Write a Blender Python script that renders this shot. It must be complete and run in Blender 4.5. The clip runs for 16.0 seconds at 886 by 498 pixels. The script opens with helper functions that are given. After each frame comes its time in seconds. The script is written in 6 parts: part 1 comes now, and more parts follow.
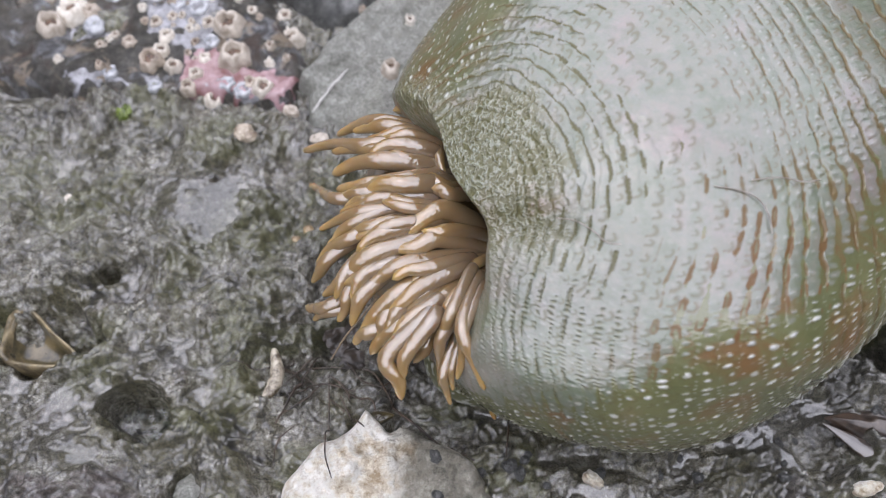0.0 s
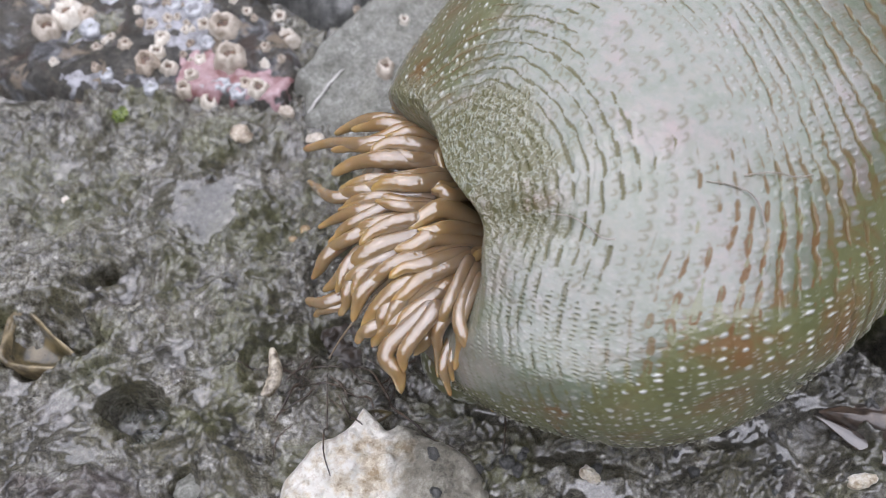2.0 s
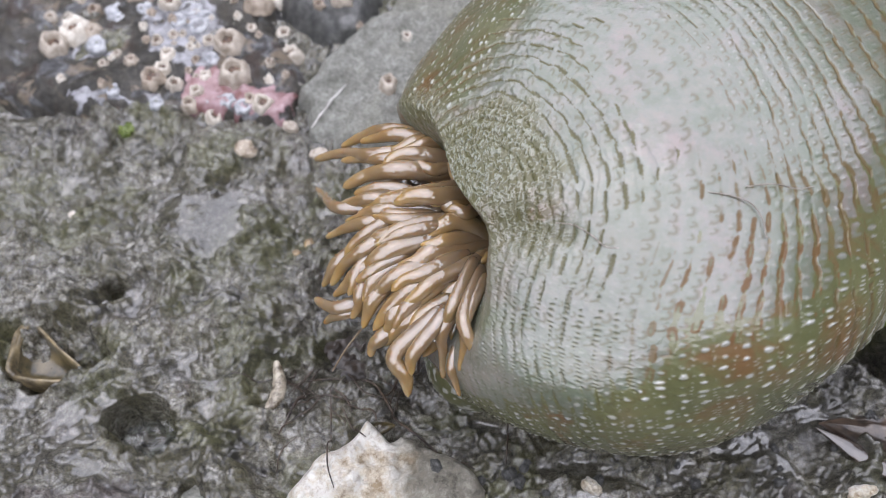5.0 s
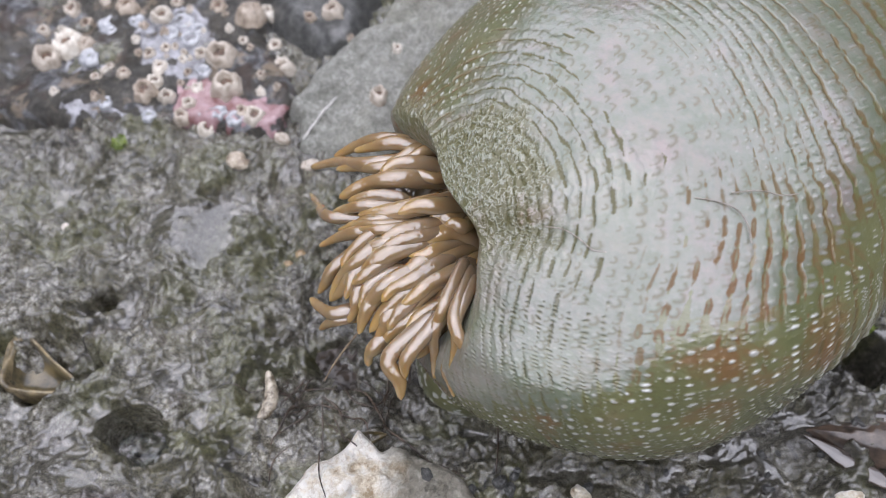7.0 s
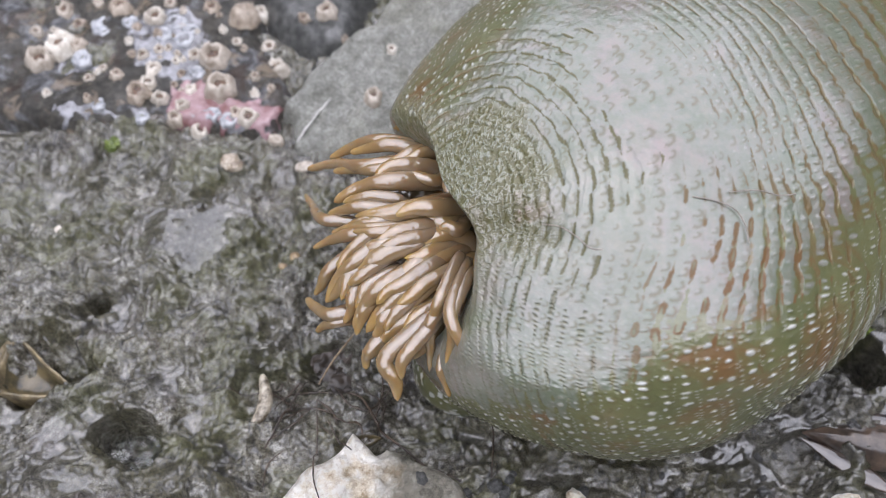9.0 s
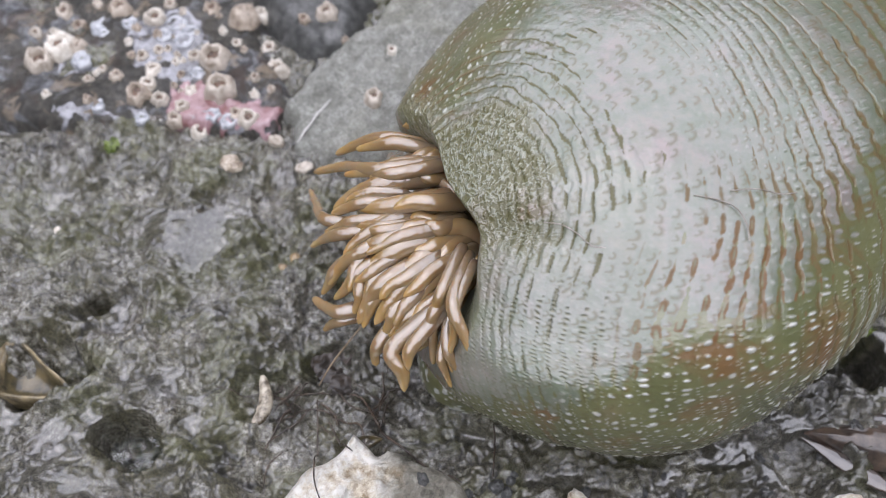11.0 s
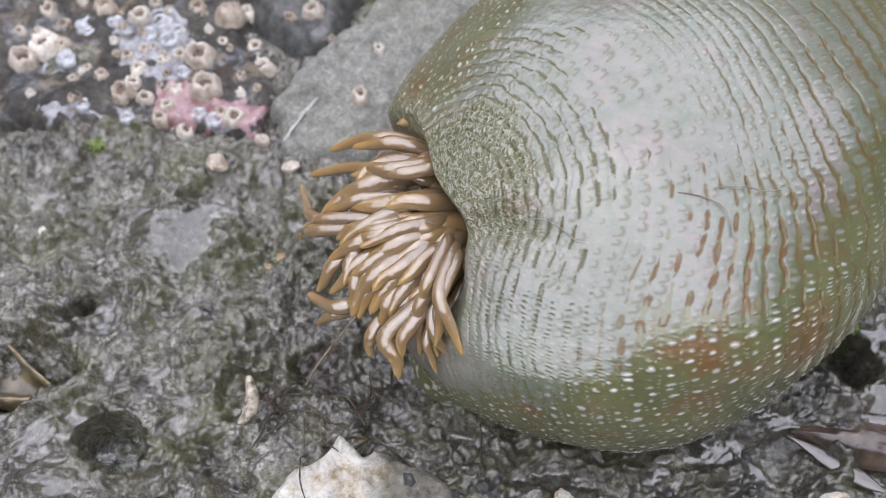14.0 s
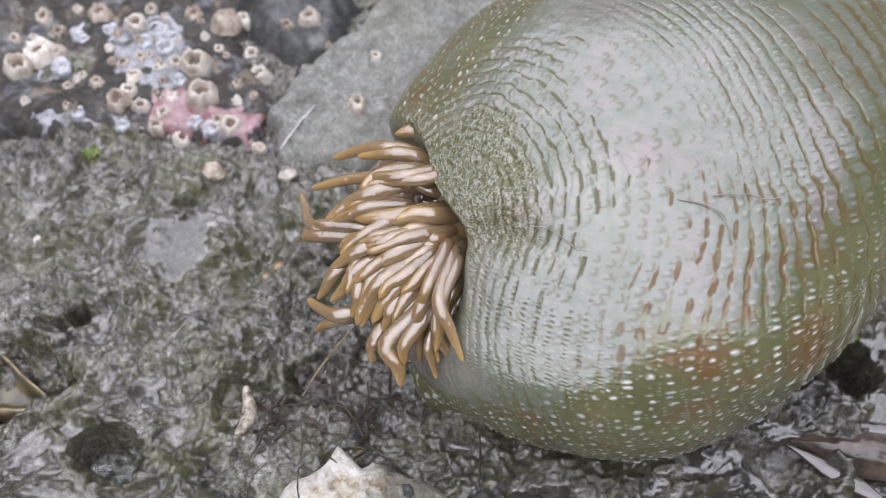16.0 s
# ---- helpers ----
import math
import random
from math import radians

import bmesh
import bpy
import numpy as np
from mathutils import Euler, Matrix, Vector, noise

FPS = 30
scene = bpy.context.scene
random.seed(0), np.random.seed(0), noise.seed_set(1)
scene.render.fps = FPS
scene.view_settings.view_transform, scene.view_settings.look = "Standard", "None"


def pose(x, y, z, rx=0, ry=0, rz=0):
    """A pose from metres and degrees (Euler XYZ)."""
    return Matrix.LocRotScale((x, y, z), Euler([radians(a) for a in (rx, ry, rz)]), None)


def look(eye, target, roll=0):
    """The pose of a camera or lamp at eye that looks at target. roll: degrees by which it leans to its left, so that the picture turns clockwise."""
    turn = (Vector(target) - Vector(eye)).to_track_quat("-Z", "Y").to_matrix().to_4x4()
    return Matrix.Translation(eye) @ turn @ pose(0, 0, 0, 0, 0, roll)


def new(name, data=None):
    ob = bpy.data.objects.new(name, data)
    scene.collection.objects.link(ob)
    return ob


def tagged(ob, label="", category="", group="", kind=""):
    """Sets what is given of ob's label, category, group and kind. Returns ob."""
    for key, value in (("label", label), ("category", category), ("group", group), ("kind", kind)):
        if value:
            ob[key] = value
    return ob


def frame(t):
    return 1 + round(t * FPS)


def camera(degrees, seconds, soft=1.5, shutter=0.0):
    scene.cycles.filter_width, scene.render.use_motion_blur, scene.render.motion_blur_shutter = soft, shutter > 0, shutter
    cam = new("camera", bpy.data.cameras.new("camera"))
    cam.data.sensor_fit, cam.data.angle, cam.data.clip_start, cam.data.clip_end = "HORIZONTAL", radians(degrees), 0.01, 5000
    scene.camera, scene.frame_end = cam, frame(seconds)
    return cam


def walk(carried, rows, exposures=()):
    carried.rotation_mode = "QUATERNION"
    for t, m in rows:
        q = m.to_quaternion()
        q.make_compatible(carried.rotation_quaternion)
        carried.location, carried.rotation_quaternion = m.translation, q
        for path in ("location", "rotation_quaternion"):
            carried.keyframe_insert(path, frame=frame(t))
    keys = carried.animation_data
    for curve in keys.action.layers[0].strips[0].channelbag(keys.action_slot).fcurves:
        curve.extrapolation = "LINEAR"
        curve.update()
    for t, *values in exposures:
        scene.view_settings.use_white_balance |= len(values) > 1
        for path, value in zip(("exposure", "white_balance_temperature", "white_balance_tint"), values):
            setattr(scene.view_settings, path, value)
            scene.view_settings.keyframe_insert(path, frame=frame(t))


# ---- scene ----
cam = camera(50.0, 16.0, soft=1.0)
PATH = [
    (0, (0.00001, -0.10500, 0.18186), (0.00001, 0.00000, -0.00001), 0.000),
    (0.5, (0.00026, -0.10518, 0.18188), (0.00047, -0.00048, -0.00015), -0.140),
    (1, (0.00000, -0.10594, 0.18275), (0.00030, -0.00160, 0.00051), -0.074),
    (1.5, (0.00006, -0.10660, 0.18329), (-0.00001, -0.00140, 0.00154), -0.376),
    (2, (0.00029, -0.10555, 0.18301), (0.00087, -0.00093, 0.00092), -0.261),
    (2.5, (0.00020, -0.10566, 0.18294), (0.00088, -0.00111, 0.00082), -0.286),
    (3, (0.00043, -0.10558, 0.18354), (0.00038, -0.00058, 0.00167), -0.671),
    (3.5, (0.00049, -0.10619, 0.18369), (0.00042, -0.00046, 0.00225), -0.643),
    (4, (0.00043, -0.10626, 0.18438), (0.00025, 0.00026, 0.00340), -0.692),
    (6.5, (0.00102, -0.10670, 0.18540), (0.00159, 0.00075, 0.00497), -0.595),
    (7, (0.00159, -0.10679, 0.18687), (0.00252, 0.00155, 0.00697), -0.508),
    (7.5, (0.00183, -0.10674, 0.18688), (0.00236, 0.00156, 0.00696), -0.688),
    (8, (0.00164, -0.10616, 0.18613), (0.00319, 0.00259, 0.00649), -0.312),
    (8.5, (0.00189, -0.10518, 0.18602), (0.00373, 0.00272, 0.00587), -0.208),
    (9, (0.00209, -0.10562, 0.18655), (0.00367, 0.00242, 0.00648), -0.322),
    (11.5, (0.00140, -0.10615, 0.18550), (0.00351, 0.00287, 0.00602), -0.134),
    (12, (0.00172, -0.10606, 0.18694), (0.00371, 0.00277, 0.00736), -0.167),
    (12.5, (0.00197, -0.10530, 0.18606), (0.00369, 0.00314, 0.00623), -0.268),
    (13, (0.00256, -0.10413, 0.18531), (0.00649, 0.00440, 0.00557), 0.569),
    (13.5, (0.00281, -0.10391, 0.18506), (0.00664, 0.00464, 0.00533), 0.510),
    (14, (0.00300, -0.10526, 0.18538), (0.00646, 0.00293, 0.00542), 0.317),
    (14.5, (0.00295, -0.10529, 0.18591), (0.00575, 0.00361, 0.00638), 0.097),
    (15, (0.00262, -0.10409, 0.18475), (0.00698, 0.00511, 0.00543), 0.685),
    (15.5, (0.00236, -0.10363, 0.18468), (0.00727, 0.00498, 0.00502), 0.851),
    (16, (0.00219, -0.10378, 0.18502), (0.00695, 0.00512, 0.00553), 0.809),
]
walk(cam, [(t, look(eye, target, roll)) for t, eye, target, roll in PATH], [(0, 1.2, 6150, 18), (16, 1.2, 6150, 18)])
cam.data.dof.use_dof, cam.data.dof.focus_distance, cam.data.dof.aperture_fstop = True, 0.179, 16.0

# ---- world, light ----
world = bpy.data.worlds.new("overcast_sky")
scene.world = world
world.use_nodes = True
wn, wl = world.node_tree.nodes, world.node_tree.links
sky = wn.new("ShaderNodeTexSky")
sky.sky_type, sky.sun_disc = "NISHITA", False
sky.sun_elevation, sky.sun_rotation = radians(75), radians(-34)
sky.dust_density, sky.air_density = 4.0, 1.0
soften = wn.new("ShaderNodeHueSaturation")
soften.inputs["Saturation"].default_value = 0.6
wl.new(sky.outputs[0], soften.inputs["Color"])
cloud = wn.new("ShaderNodeMix")  # a closed, even cloud cover over the clear sky
cloud.data_type = "RGBA"
cloud.inputs[0].default_value = 0.85
cloud.inputs[7].default_value = (6.6, 6.75, 7.0, 1.0)
wl.new(soften.outputs[0], cloud.inputs[6])
wl.new(cloud.outputs[2], wn["Background"].inputs["Color"])
wn["Background"].inputs["Strength"].default_value = 0.15

sun_data = bpy.data.lights.new("sun", "SUN")
sun_data.energy, sun_data.angle, sun_data.color = 0.45, radians(80), (1.0, 0.98, 0.95)
sun = new("sun", sun_data)
sun.matrix_world = look((-0.05, -0.45, 1.0), (0, 0, 0))


# ---- numeric helpers ----
def hash01(ix, iy, iz, seed):
    h = (ix * 374761393 + iy * 668265263 + iz * 2147483647 + seed * 144269504) & 0x7FFFFFFF
    h = ((h ^ (h >> 13)) * 1274126177) & 0x7FFFFFFF
    h = ((h ^ (h >> 16)) * 974634541) & 0x7FFFFFFF
    return (h ^ (h >> 15)) / 0x7FFFFFFF


def value_noise(x, y, z=0.0, seed=0):
    """Smooth noise in -1..1 on arrays, cells of size 1."""
    x, y, z = np.broadcast_arrays(np.asarray(x, float), np.asarray(y, float), np.asarray(z, float))
    fx, fy, fz = np.floor(x), np.floor(y), np.floor(z)
    ix, iy, iz = fx.astype(np.int64), fy.astype(np.int64), fz.astype(np.int64)
    u, v, w = x - fx, y - fy, z - fz
    u, v, w = (a * a * a * (a * (a * 6 - 15) + 10) for a in (u, v, w))
    total = 0
    for dx in (0, 1):
        for dy in (0, 1):
            for dz in (0, 1):
                k = (u if dx else 1 - u) * (v if dy else 1 - v) * (w if dz else 1 - w)
                total = total + k * hash01(ix + dx, iy + dy, iz + dz, seed)
    return total * 2 - 1


def fbm(x, y, z=0.0, octaves=4, seed=0, gain=0.5):
    total, amp, freq = 0, 1.0, 1.0
    for i in range(octaves):
        c, s = math.cos(0.6 * i + seed), math.sin(0.6 * i + seed)
        total = total + amp * value_noise((c * x - s * y) * freq + 17 * i, (s * x + c * y) * freq - 9 * i, np.asarray(z) * freq, seed + i)
        amp, freq = amp * gain, freq * 2.03
    return total


def smooth(a, b, x):
    t = np.clip((x - a) / (b - a), 0, 1)
    return t * t * (3 - 2 * t)


def inside_distance(px, py, poly):
    """Signed distance to a polygon, positive inside."""
    d = np.full(px.shape, 1e9)
    inside = np.zeros(px.shape, bool)
    n = len(poly)
    for i in range(n):
        (x0, y0), (x1, y1) = poly[i], poly[(i + 1) % n]
        ex, ey = x1 - x0, y1 - y0
        t = np.clip(((px - x0) * ex + (py - y0) * ey) / (ex * ex + ey * ey), 0, 1)
        d = np.minimum(d, np.hypot(px - x0 - t * ex, py - y0 - t * ey))
        if y0 != y1:
            inside ^= ((y0 > py) != (y1 > py)) & (px < (x1 - x0) * (py - y0) / (y1 - y0) + x0)
    return np.where(inside, d, -d)


def sheet(name, verts, closed=False, masks=None, uv=None):
    """A mesh from a grid of points (rows, columns, 3); closed joins the last column to the first."""
    rows, cols = verts.shape[:2]
    index = np.arange(rows * cols).reshape(rows, cols)
    right = np.roll(index, -1, 1) if closed else index[:, 1:]
    left = index if closed else index[:, :-1]
    quads = np.stack([left[:-1], right[:-1], right[1:], left[1:]], -1).reshape(-1, 4)
    me = bpy.data.meshes.new(name)
    me.vertices.add(rows * cols)
    me.vertices.foreach_set("co", verts.astype(np.float32).ravel())
    me.loops.add(quads.size)
    me.loops.foreach_set("vertex_index", quads.astype(np.int32).ravel())
    me.polygons.add(len(quads))
    me.polygons.foreach_set("loop_start", np.arange(0, quads.size, 4, dtype=np.int32))
    me.polygons.foreach_set("loop_total", np.full(len(quads), 4, dtype=np.int32))
    me.polygons.foreach_set("use_smooth", np.ones(len(quads), dtype=bool))
    if masks is not None:
        layer = me.color_attributes.new("masks", "FLOAT_COLOR", "POINT")
        full = np.ones((rows * cols, 4), np.float32)
        full[:, :masks.shape[-1]] = masks.reshape(-1, masks.shape[-1])
        layer.data.foreach_set("color", full.ravel())
    if uv is not None:
        layer = me.uv_layers.new(name="UVMap")
        layer.data.foreach_set("uv", uv.reshape(-1, 2)[quads.ravel()].astype(np.float32).ravel())
    me.update()
    me.validate()
    return me


def part(name, me, material, parent, label=""):
    ob = new(name, me)
    if material and not me.materials:
        me.materials.append(material)
    ob.parent = parent
    return tagged(ob, label)


def thing(name, label, category, group="", kind="", me=None, material=None):
    ob = new(name, me)
    if me and material and not me.materials:
        me.materials.append(material)
    return tagged(ob, label, category, group, kind)


def tube_points(path, radii, sides=12, flat=1.0):
    """A grid of points round a path; the ends are closed by shrinking rings."""
    path = [Vector(p) for p in path]
    out = []
    side = None
    for i, p in enumerate(path):
        along = (path[min(i + 1, len(path) - 1)] - path[max(i - 1, 0)]).normalized()
        if side is None:
            side = along.cross(Vector((0, 0, 1)))
            side = side.normalized() if side.length > 1e-6 else Vector((1, 0, 0))
        side = (side - along * side.dot(along)).normalized()
        up = side.cross(along)
        out.append([p + (side * math.cos(a) + up * math.sin(a) * flat) * radii[i] for a in (2 * math.pi * k / sides for k in range(sides))])
    return np.array([[tuple(v) for v in ring] for ring in out])


def curve_through(points, steps):
    """A smooth line through three or more points."""
    pts = [Vector(p) for p in points]
    pts = [pts[0] * 2 - pts[1]] + pts + [pts[-1] * 2 - pts[-2]]
    out = []
    spans = len(pts) - 3
    for i in range(steps + 1):
        f = min(i / steps * spans, spans - 1e-6)
        k = int(f)
        t = f - k
        p0, p1, p2, p3 = pts[k:k + 4]
        out.append(0.5 * (2 * p1 + (p2 - p0) * t + (2 * p0 - 5 * p1 + 4 * p2 - p3) * t * t + (3 * p1 - p0 - 3 * p2 + p3) * t ** 3))
    return out


# ---- materials ----
class Nodes:
    """Short hand for building one node material."""

    def __init__(self, name):
        self.mat = bpy.data.materials.new(name)
        self.mat.use_nodes = True
        self.tree = self.mat.node_tree
        self.bsdf = self.tree.nodes["Principled BSDF"]

    def node(self, kind, **settings):
        n = self.tree.nodes.new(kind)
        for key, value in settings.items():
            n.inputs[key.replace("_", " ")].default_value = value
        return n

    def link(self, a, b):
        self.tree.links.new(a, b)

    def place(self, scale=1.0):
        c = self.node("ShaderNodeTexCoord")
        m = self.node("ShaderNodeMapping")
        m.inputs["Scale"].default_value = (scale,) * 3
        self.link(c.outputs["Object"], m.inputs[0])
        return m.outputs[0]

    def noise(self, scale, detail=5, rough=0.6, where=None, distort=0.0):
        n = self.node("ShaderNodeTexNoise", Scale=scale, Detail=detail, Roughness=rough, Distortion=distort)
        self.link(where or self.place(), n.inputs["Vector"])
        return n.outputs["Fac"]

    def ramp(self, fac, *stops):
        r = self.node("ShaderNodeValToRGB")
        e = r.color_ramp.elements
        while len(e) < len(stops):
            e.new(0.5)
        for el, (at, col) in zip(e, stops):
            el.position = at
            el.color = (*col, 1) if len(col) == 3 else col
        self.link(fac, r.inputs[0])
        return r.outputs[0]

    def level(self, fac, a, b, lo=0.0, hi=1.0):
        m = self.node("ShaderNodeMapRange")
        for i, v in enumerate((a, b, lo, hi)):
            m.inputs[i + 1].default_value = v
        self.link(fac, m.inputs[0])
        return m.outputs[0]

    def mix(self, fac, a, b, how="MIX"):
        m = self.tree.nodes.new("ShaderNodeMix")
        m.data_type, m.blend_type = "RGBA", how
        for socket, v in ((m.inputs[0], fac), (m.inputs[6], a), (m.inputs[7], b)):
            if isinstance(v, (int, float)):
                socket.default_value = v
            elif isinstance(v, tuple):
                socket.default_value = (*v, 1)
            else:
                self.link(v, socket)
        return m.outputs[2]

    def math(self, how, a, b=0.0):
        m = self.tree.nodes.new("ShaderNodeMath")
        m.operation = how
        for socket, v in zip(m.inputs, (a, b)):
            if isinstance(v, (int, float)):
                socket.default_value = v
            else:
                self.link(v, socket)
        return m.outputs[0]

    def bump(self, height, distance, strength=1.0, before=None):
        b = self.node("ShaderNodeBump", Strength=strength, Distance=distance)
        self.link(height, b.inputs["Height"])
        if before:
            self.link(before, b.inputs["Normal"])
        return b.outputs[0]

    def masks(self):
        a = self.node("ShaderNodeAttribute")
        a.attribute_name = "masks"
        s = self.node("ShaderNodeSeparateColor")
        self.link(a.outputs["Color"], s.inputs[0])
        return (*s.outputs[:3], a.outputs["Alpha"])

    def set(self, **values):
        for key, v in values.items():
            socket = self.bsdf.inputs[key.replace("_", " ")]
            if isinstance(v, (int, float)):
                socket.default_value = v
            elif isinstance(v, tuple):
                socket.default_value = (*v, 1) if socket.type == "RGBA" else v
            else:
                self.link(v, socket)
        return self.mat


def wet_rock(name, dark, light, tint, wet=0.75, grain=1500.0):
    """Wet intertidal rock: two scales of mottling, coloured crusts, a patchy film of water."""
    n = Nodes(name)
    big, mid, fine = n.noise(55, 6, 0.62, distort=0.6), n.noise(400, 8, 0.74, distort=0.25), n.noise(grain, 5, 0.75)
    col = n.ramp(mid, (0.36, dark), (0.50, tuple(0.55 * a + 0.45 * b for a, b in zip(dark, light))), (0.64, light))
    col = n.mix(n.level(big, 0.46, 0.66), col, n.mix(0.55, col, tint))
    col = n.mix(n.level(fine, 0.42, 0.62, 0.0, 0.55), col, tuple(c * 0.35 for c in dark), "MIX")
    film = n.math("MULTIPLY", n.level(n.noise(210, 8, 0.70, distort=0.7), 0.43, 0.54), n.level(n.noise(42, 4, 0.6, distort=0.8), 0.40, 0.56, 0.30, 1.0))
    relief = n.bump(mid, 0.0016, 0.9, n.bump(fine, 0.0008, 1.0))
    skin = n.bump(n.noise(330, 7, 0.66, distort=0.4), 0.0012, 0.5, n.bump(fine, 0.0003, 0.25))
    return n, col, film, relief, skin


def rock_material(name, dark, light, tint, wet=0.75, gloss=(0.5, 0.3)):
    n, col, film, relief, skin = wet_rock(name, dark, light, tint, wet)
    return n.set(Base_Color=col, Roughness=n.level(film, 0, 1, gloss[0], gloss[1]), Normal=relief, Coat_Normal=skin,
                 Coat_Weight=n.level(film, 0, 1, 0.1 * wet, wet), Coat_Roughness=0.12, Coat_IOR=2.0)


def ground_material():
    n = Nodes("wet_ground_rock")
    m = n.masks()  # dark weed, clefts and painted foot shade, algae, standing film
    big, mid, fine, dust = n.noise(60, 5, 0.62, distort=0.4), n.noise(560, 8, 0.80), n.noise(1500, 5, 0.78), n.noise(3200, 3, 0.7)
    tone = n.noise(75, 6, 0.62)
    combed = n.node("ShaderNodeMapping")  # fine combed silt
    combed.inputs["Scale"].default_value, combed.inputs["Rotation"].default_value = (2600, 900, 1200), (0, 0, 0.7)
    n.link(n.node("ShaderNodeTexCoord").outputs["Object"], combed.inputs[0])
    hairs = n.noise(1.0, 4, 0.65, where=combed.outputs[0], distort=1.2)
    col = n.ramp(mid, (0.40, (0.026, 0.021, 0.009)), (0.46, (0.115, 0.102, 0.066)), (0.53, (0.265, 0.252, 0.200)), (0.61, (0.50, 0.490, 0.43)))
    col = n.mix(1.0, col, n.ramp(tone, (0.38, (0.50, 0.48, 0.43)), (0.52, (1.0, 1.0, 1.0)), (0.64, (1.35, 1.33, 1.30))), "MULTIPLY")
    col = n.mix(n.level(big, 0.44, 0.60, 0, 0.75), col, n.mix(n.level(mid, 0.35, 0.65), (0.045, 0.041, 0.016), (0.19, 0.175, 0.085)))
    col = n.mix(n.level(n.noise(38, 4, 0.6, distort=1.0), 0.59, 0.68, 0, 0.45), col, n.mix(n.level(mid, 0.35, 0.65), (0.045, 0.026, 0.032), (0.16, 0.10, 0.125)))
    col = n.mix(n.level(fine, 0.50, 0.60, 0.0, 0.60), col, (0.018, 0.016, 0.011))
    col = n.mix(n.level(dust, 0.62, 0.72, 0.0, 0.22), col, (0.36, 0.35, 0.30))
    col = n.mix(m[1], col, n.mix(n.level(mid, 0.38, 0.62), (0.045, 0.047, 0.010), (0.20, 0.205, 0.085)))
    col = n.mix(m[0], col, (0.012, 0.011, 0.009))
    damp = n.level(n.noise(210, 8, 0.74), 0.40, 0.55)
    film = n.math("MAXIMUM", m[2], damp)
    col = n.mix(n.level(m[2], 0, 1, 0, 0.45), col, (0.040, 0.037, 0.030))
    col = n.mix(n.level(damp, 0, 1, 0, 0.15), col, (0.030, 0.028, 0.022))
    relief = n.bump(mid, 0.0010, 0.6, n.bump(hairs, 0.0004, 1.0, n.bump(fine, 0.0007, 1.0, n.bump(dust, 0.0003, 0.6))))
    skin = n.bump(n.noise(380, 6, 0.62, distort=0.3), 0.0011, 1.0, n.bump(n.noise(1050, 4, 0.6), 0.0004, 1.0))
    for hill, wet in ((skin.node, 0.55), (skin.node.inputs["Normal"].links[0].from_node, 0.30)):  # the film lies smooth
        n.link(n.math("MULTIPLY", n.level(damp, 0, 1, 0.9, wet), n.level(m[2], 0.3, 1, 1.0, 0.12)), hill.inputs["Strength"])
    return n.set(Base_Color=col, Roughness=0.55, Specular_IOR_Level=0.25, Normal=relief, Coat_Normal=skin,
                 Coat_Weight=n.level(film, 0, 1, 0.55, 1.0), Coat_Roughness=0.03, Coat_IOR=n.level(m[2], 0, 1, 1.88, 1.95))


def ledge_material():
    """Rock under patches of tan, olive and bluish-white crust."""
    n, col, film, relief, skin = wet_rock("barnacle_ledge_rock", (0.015, 0.013, 0.009), (0.125, 0.115, 0.094), (0.085, 0.068, 0.042))
    col = n.mix(n.level(n.noise(95, 6, 0.65, distort=0.5), 0.54, 0.60, 0, 0.75), col, n.mix(n.level(n.noise(420, 5, 0.7), 0.42, 0.6), (0.05, 0.052, 0.058), (0.30, 0.31, 0.33)))
    col = n.mix(n.level(n.noise(120, 5, 0.65, distort=0.8), 0.57, 0.63, 0, 0.7), col, (0.30, 0.235, 0.165))
    col = n.mix(n.level(n.noise(75, 5, 0.6, distort=1.2), 0.58, 0.66, 0, 0.85), col, (0.045, 0.024, 0.014))
    return n.set(Base_Color=col, Roughness=0.5, Normal=relief, Coat_Normal=skin, Coat_Weight=n.level(film, 0, 1, 0.04, 0.35), Coat_Roughness=0.10, Coat_IOR=1.8)


def shell_material():
    """Worn barnacle plates, from cream to tan, no two alike."""
    n = Nodes("barnacle_shell")
    info = n.node("ShaderNodeObjectInfo")
    f = n.noise(420, 5, 0.65)
    col = n.mix(n.level(info.outputs["Random"], 0.2, 0.9), n.ramp(f, (0.3, (0.36, 0.31, 0.24)), (0.7, (0.78, 0.75, 0.68))), n.ramp(f, (0.35, (0.17, 0.13, 0.095)), (0.65, (0.48, 0.41, 0.33))))
    return n.set(Base_Color=col, Roughness=0.5, Coat_Weight=0.3, Coat_Roughness=0.08, Normal=n.bump(f, 0.0003, 0.7))


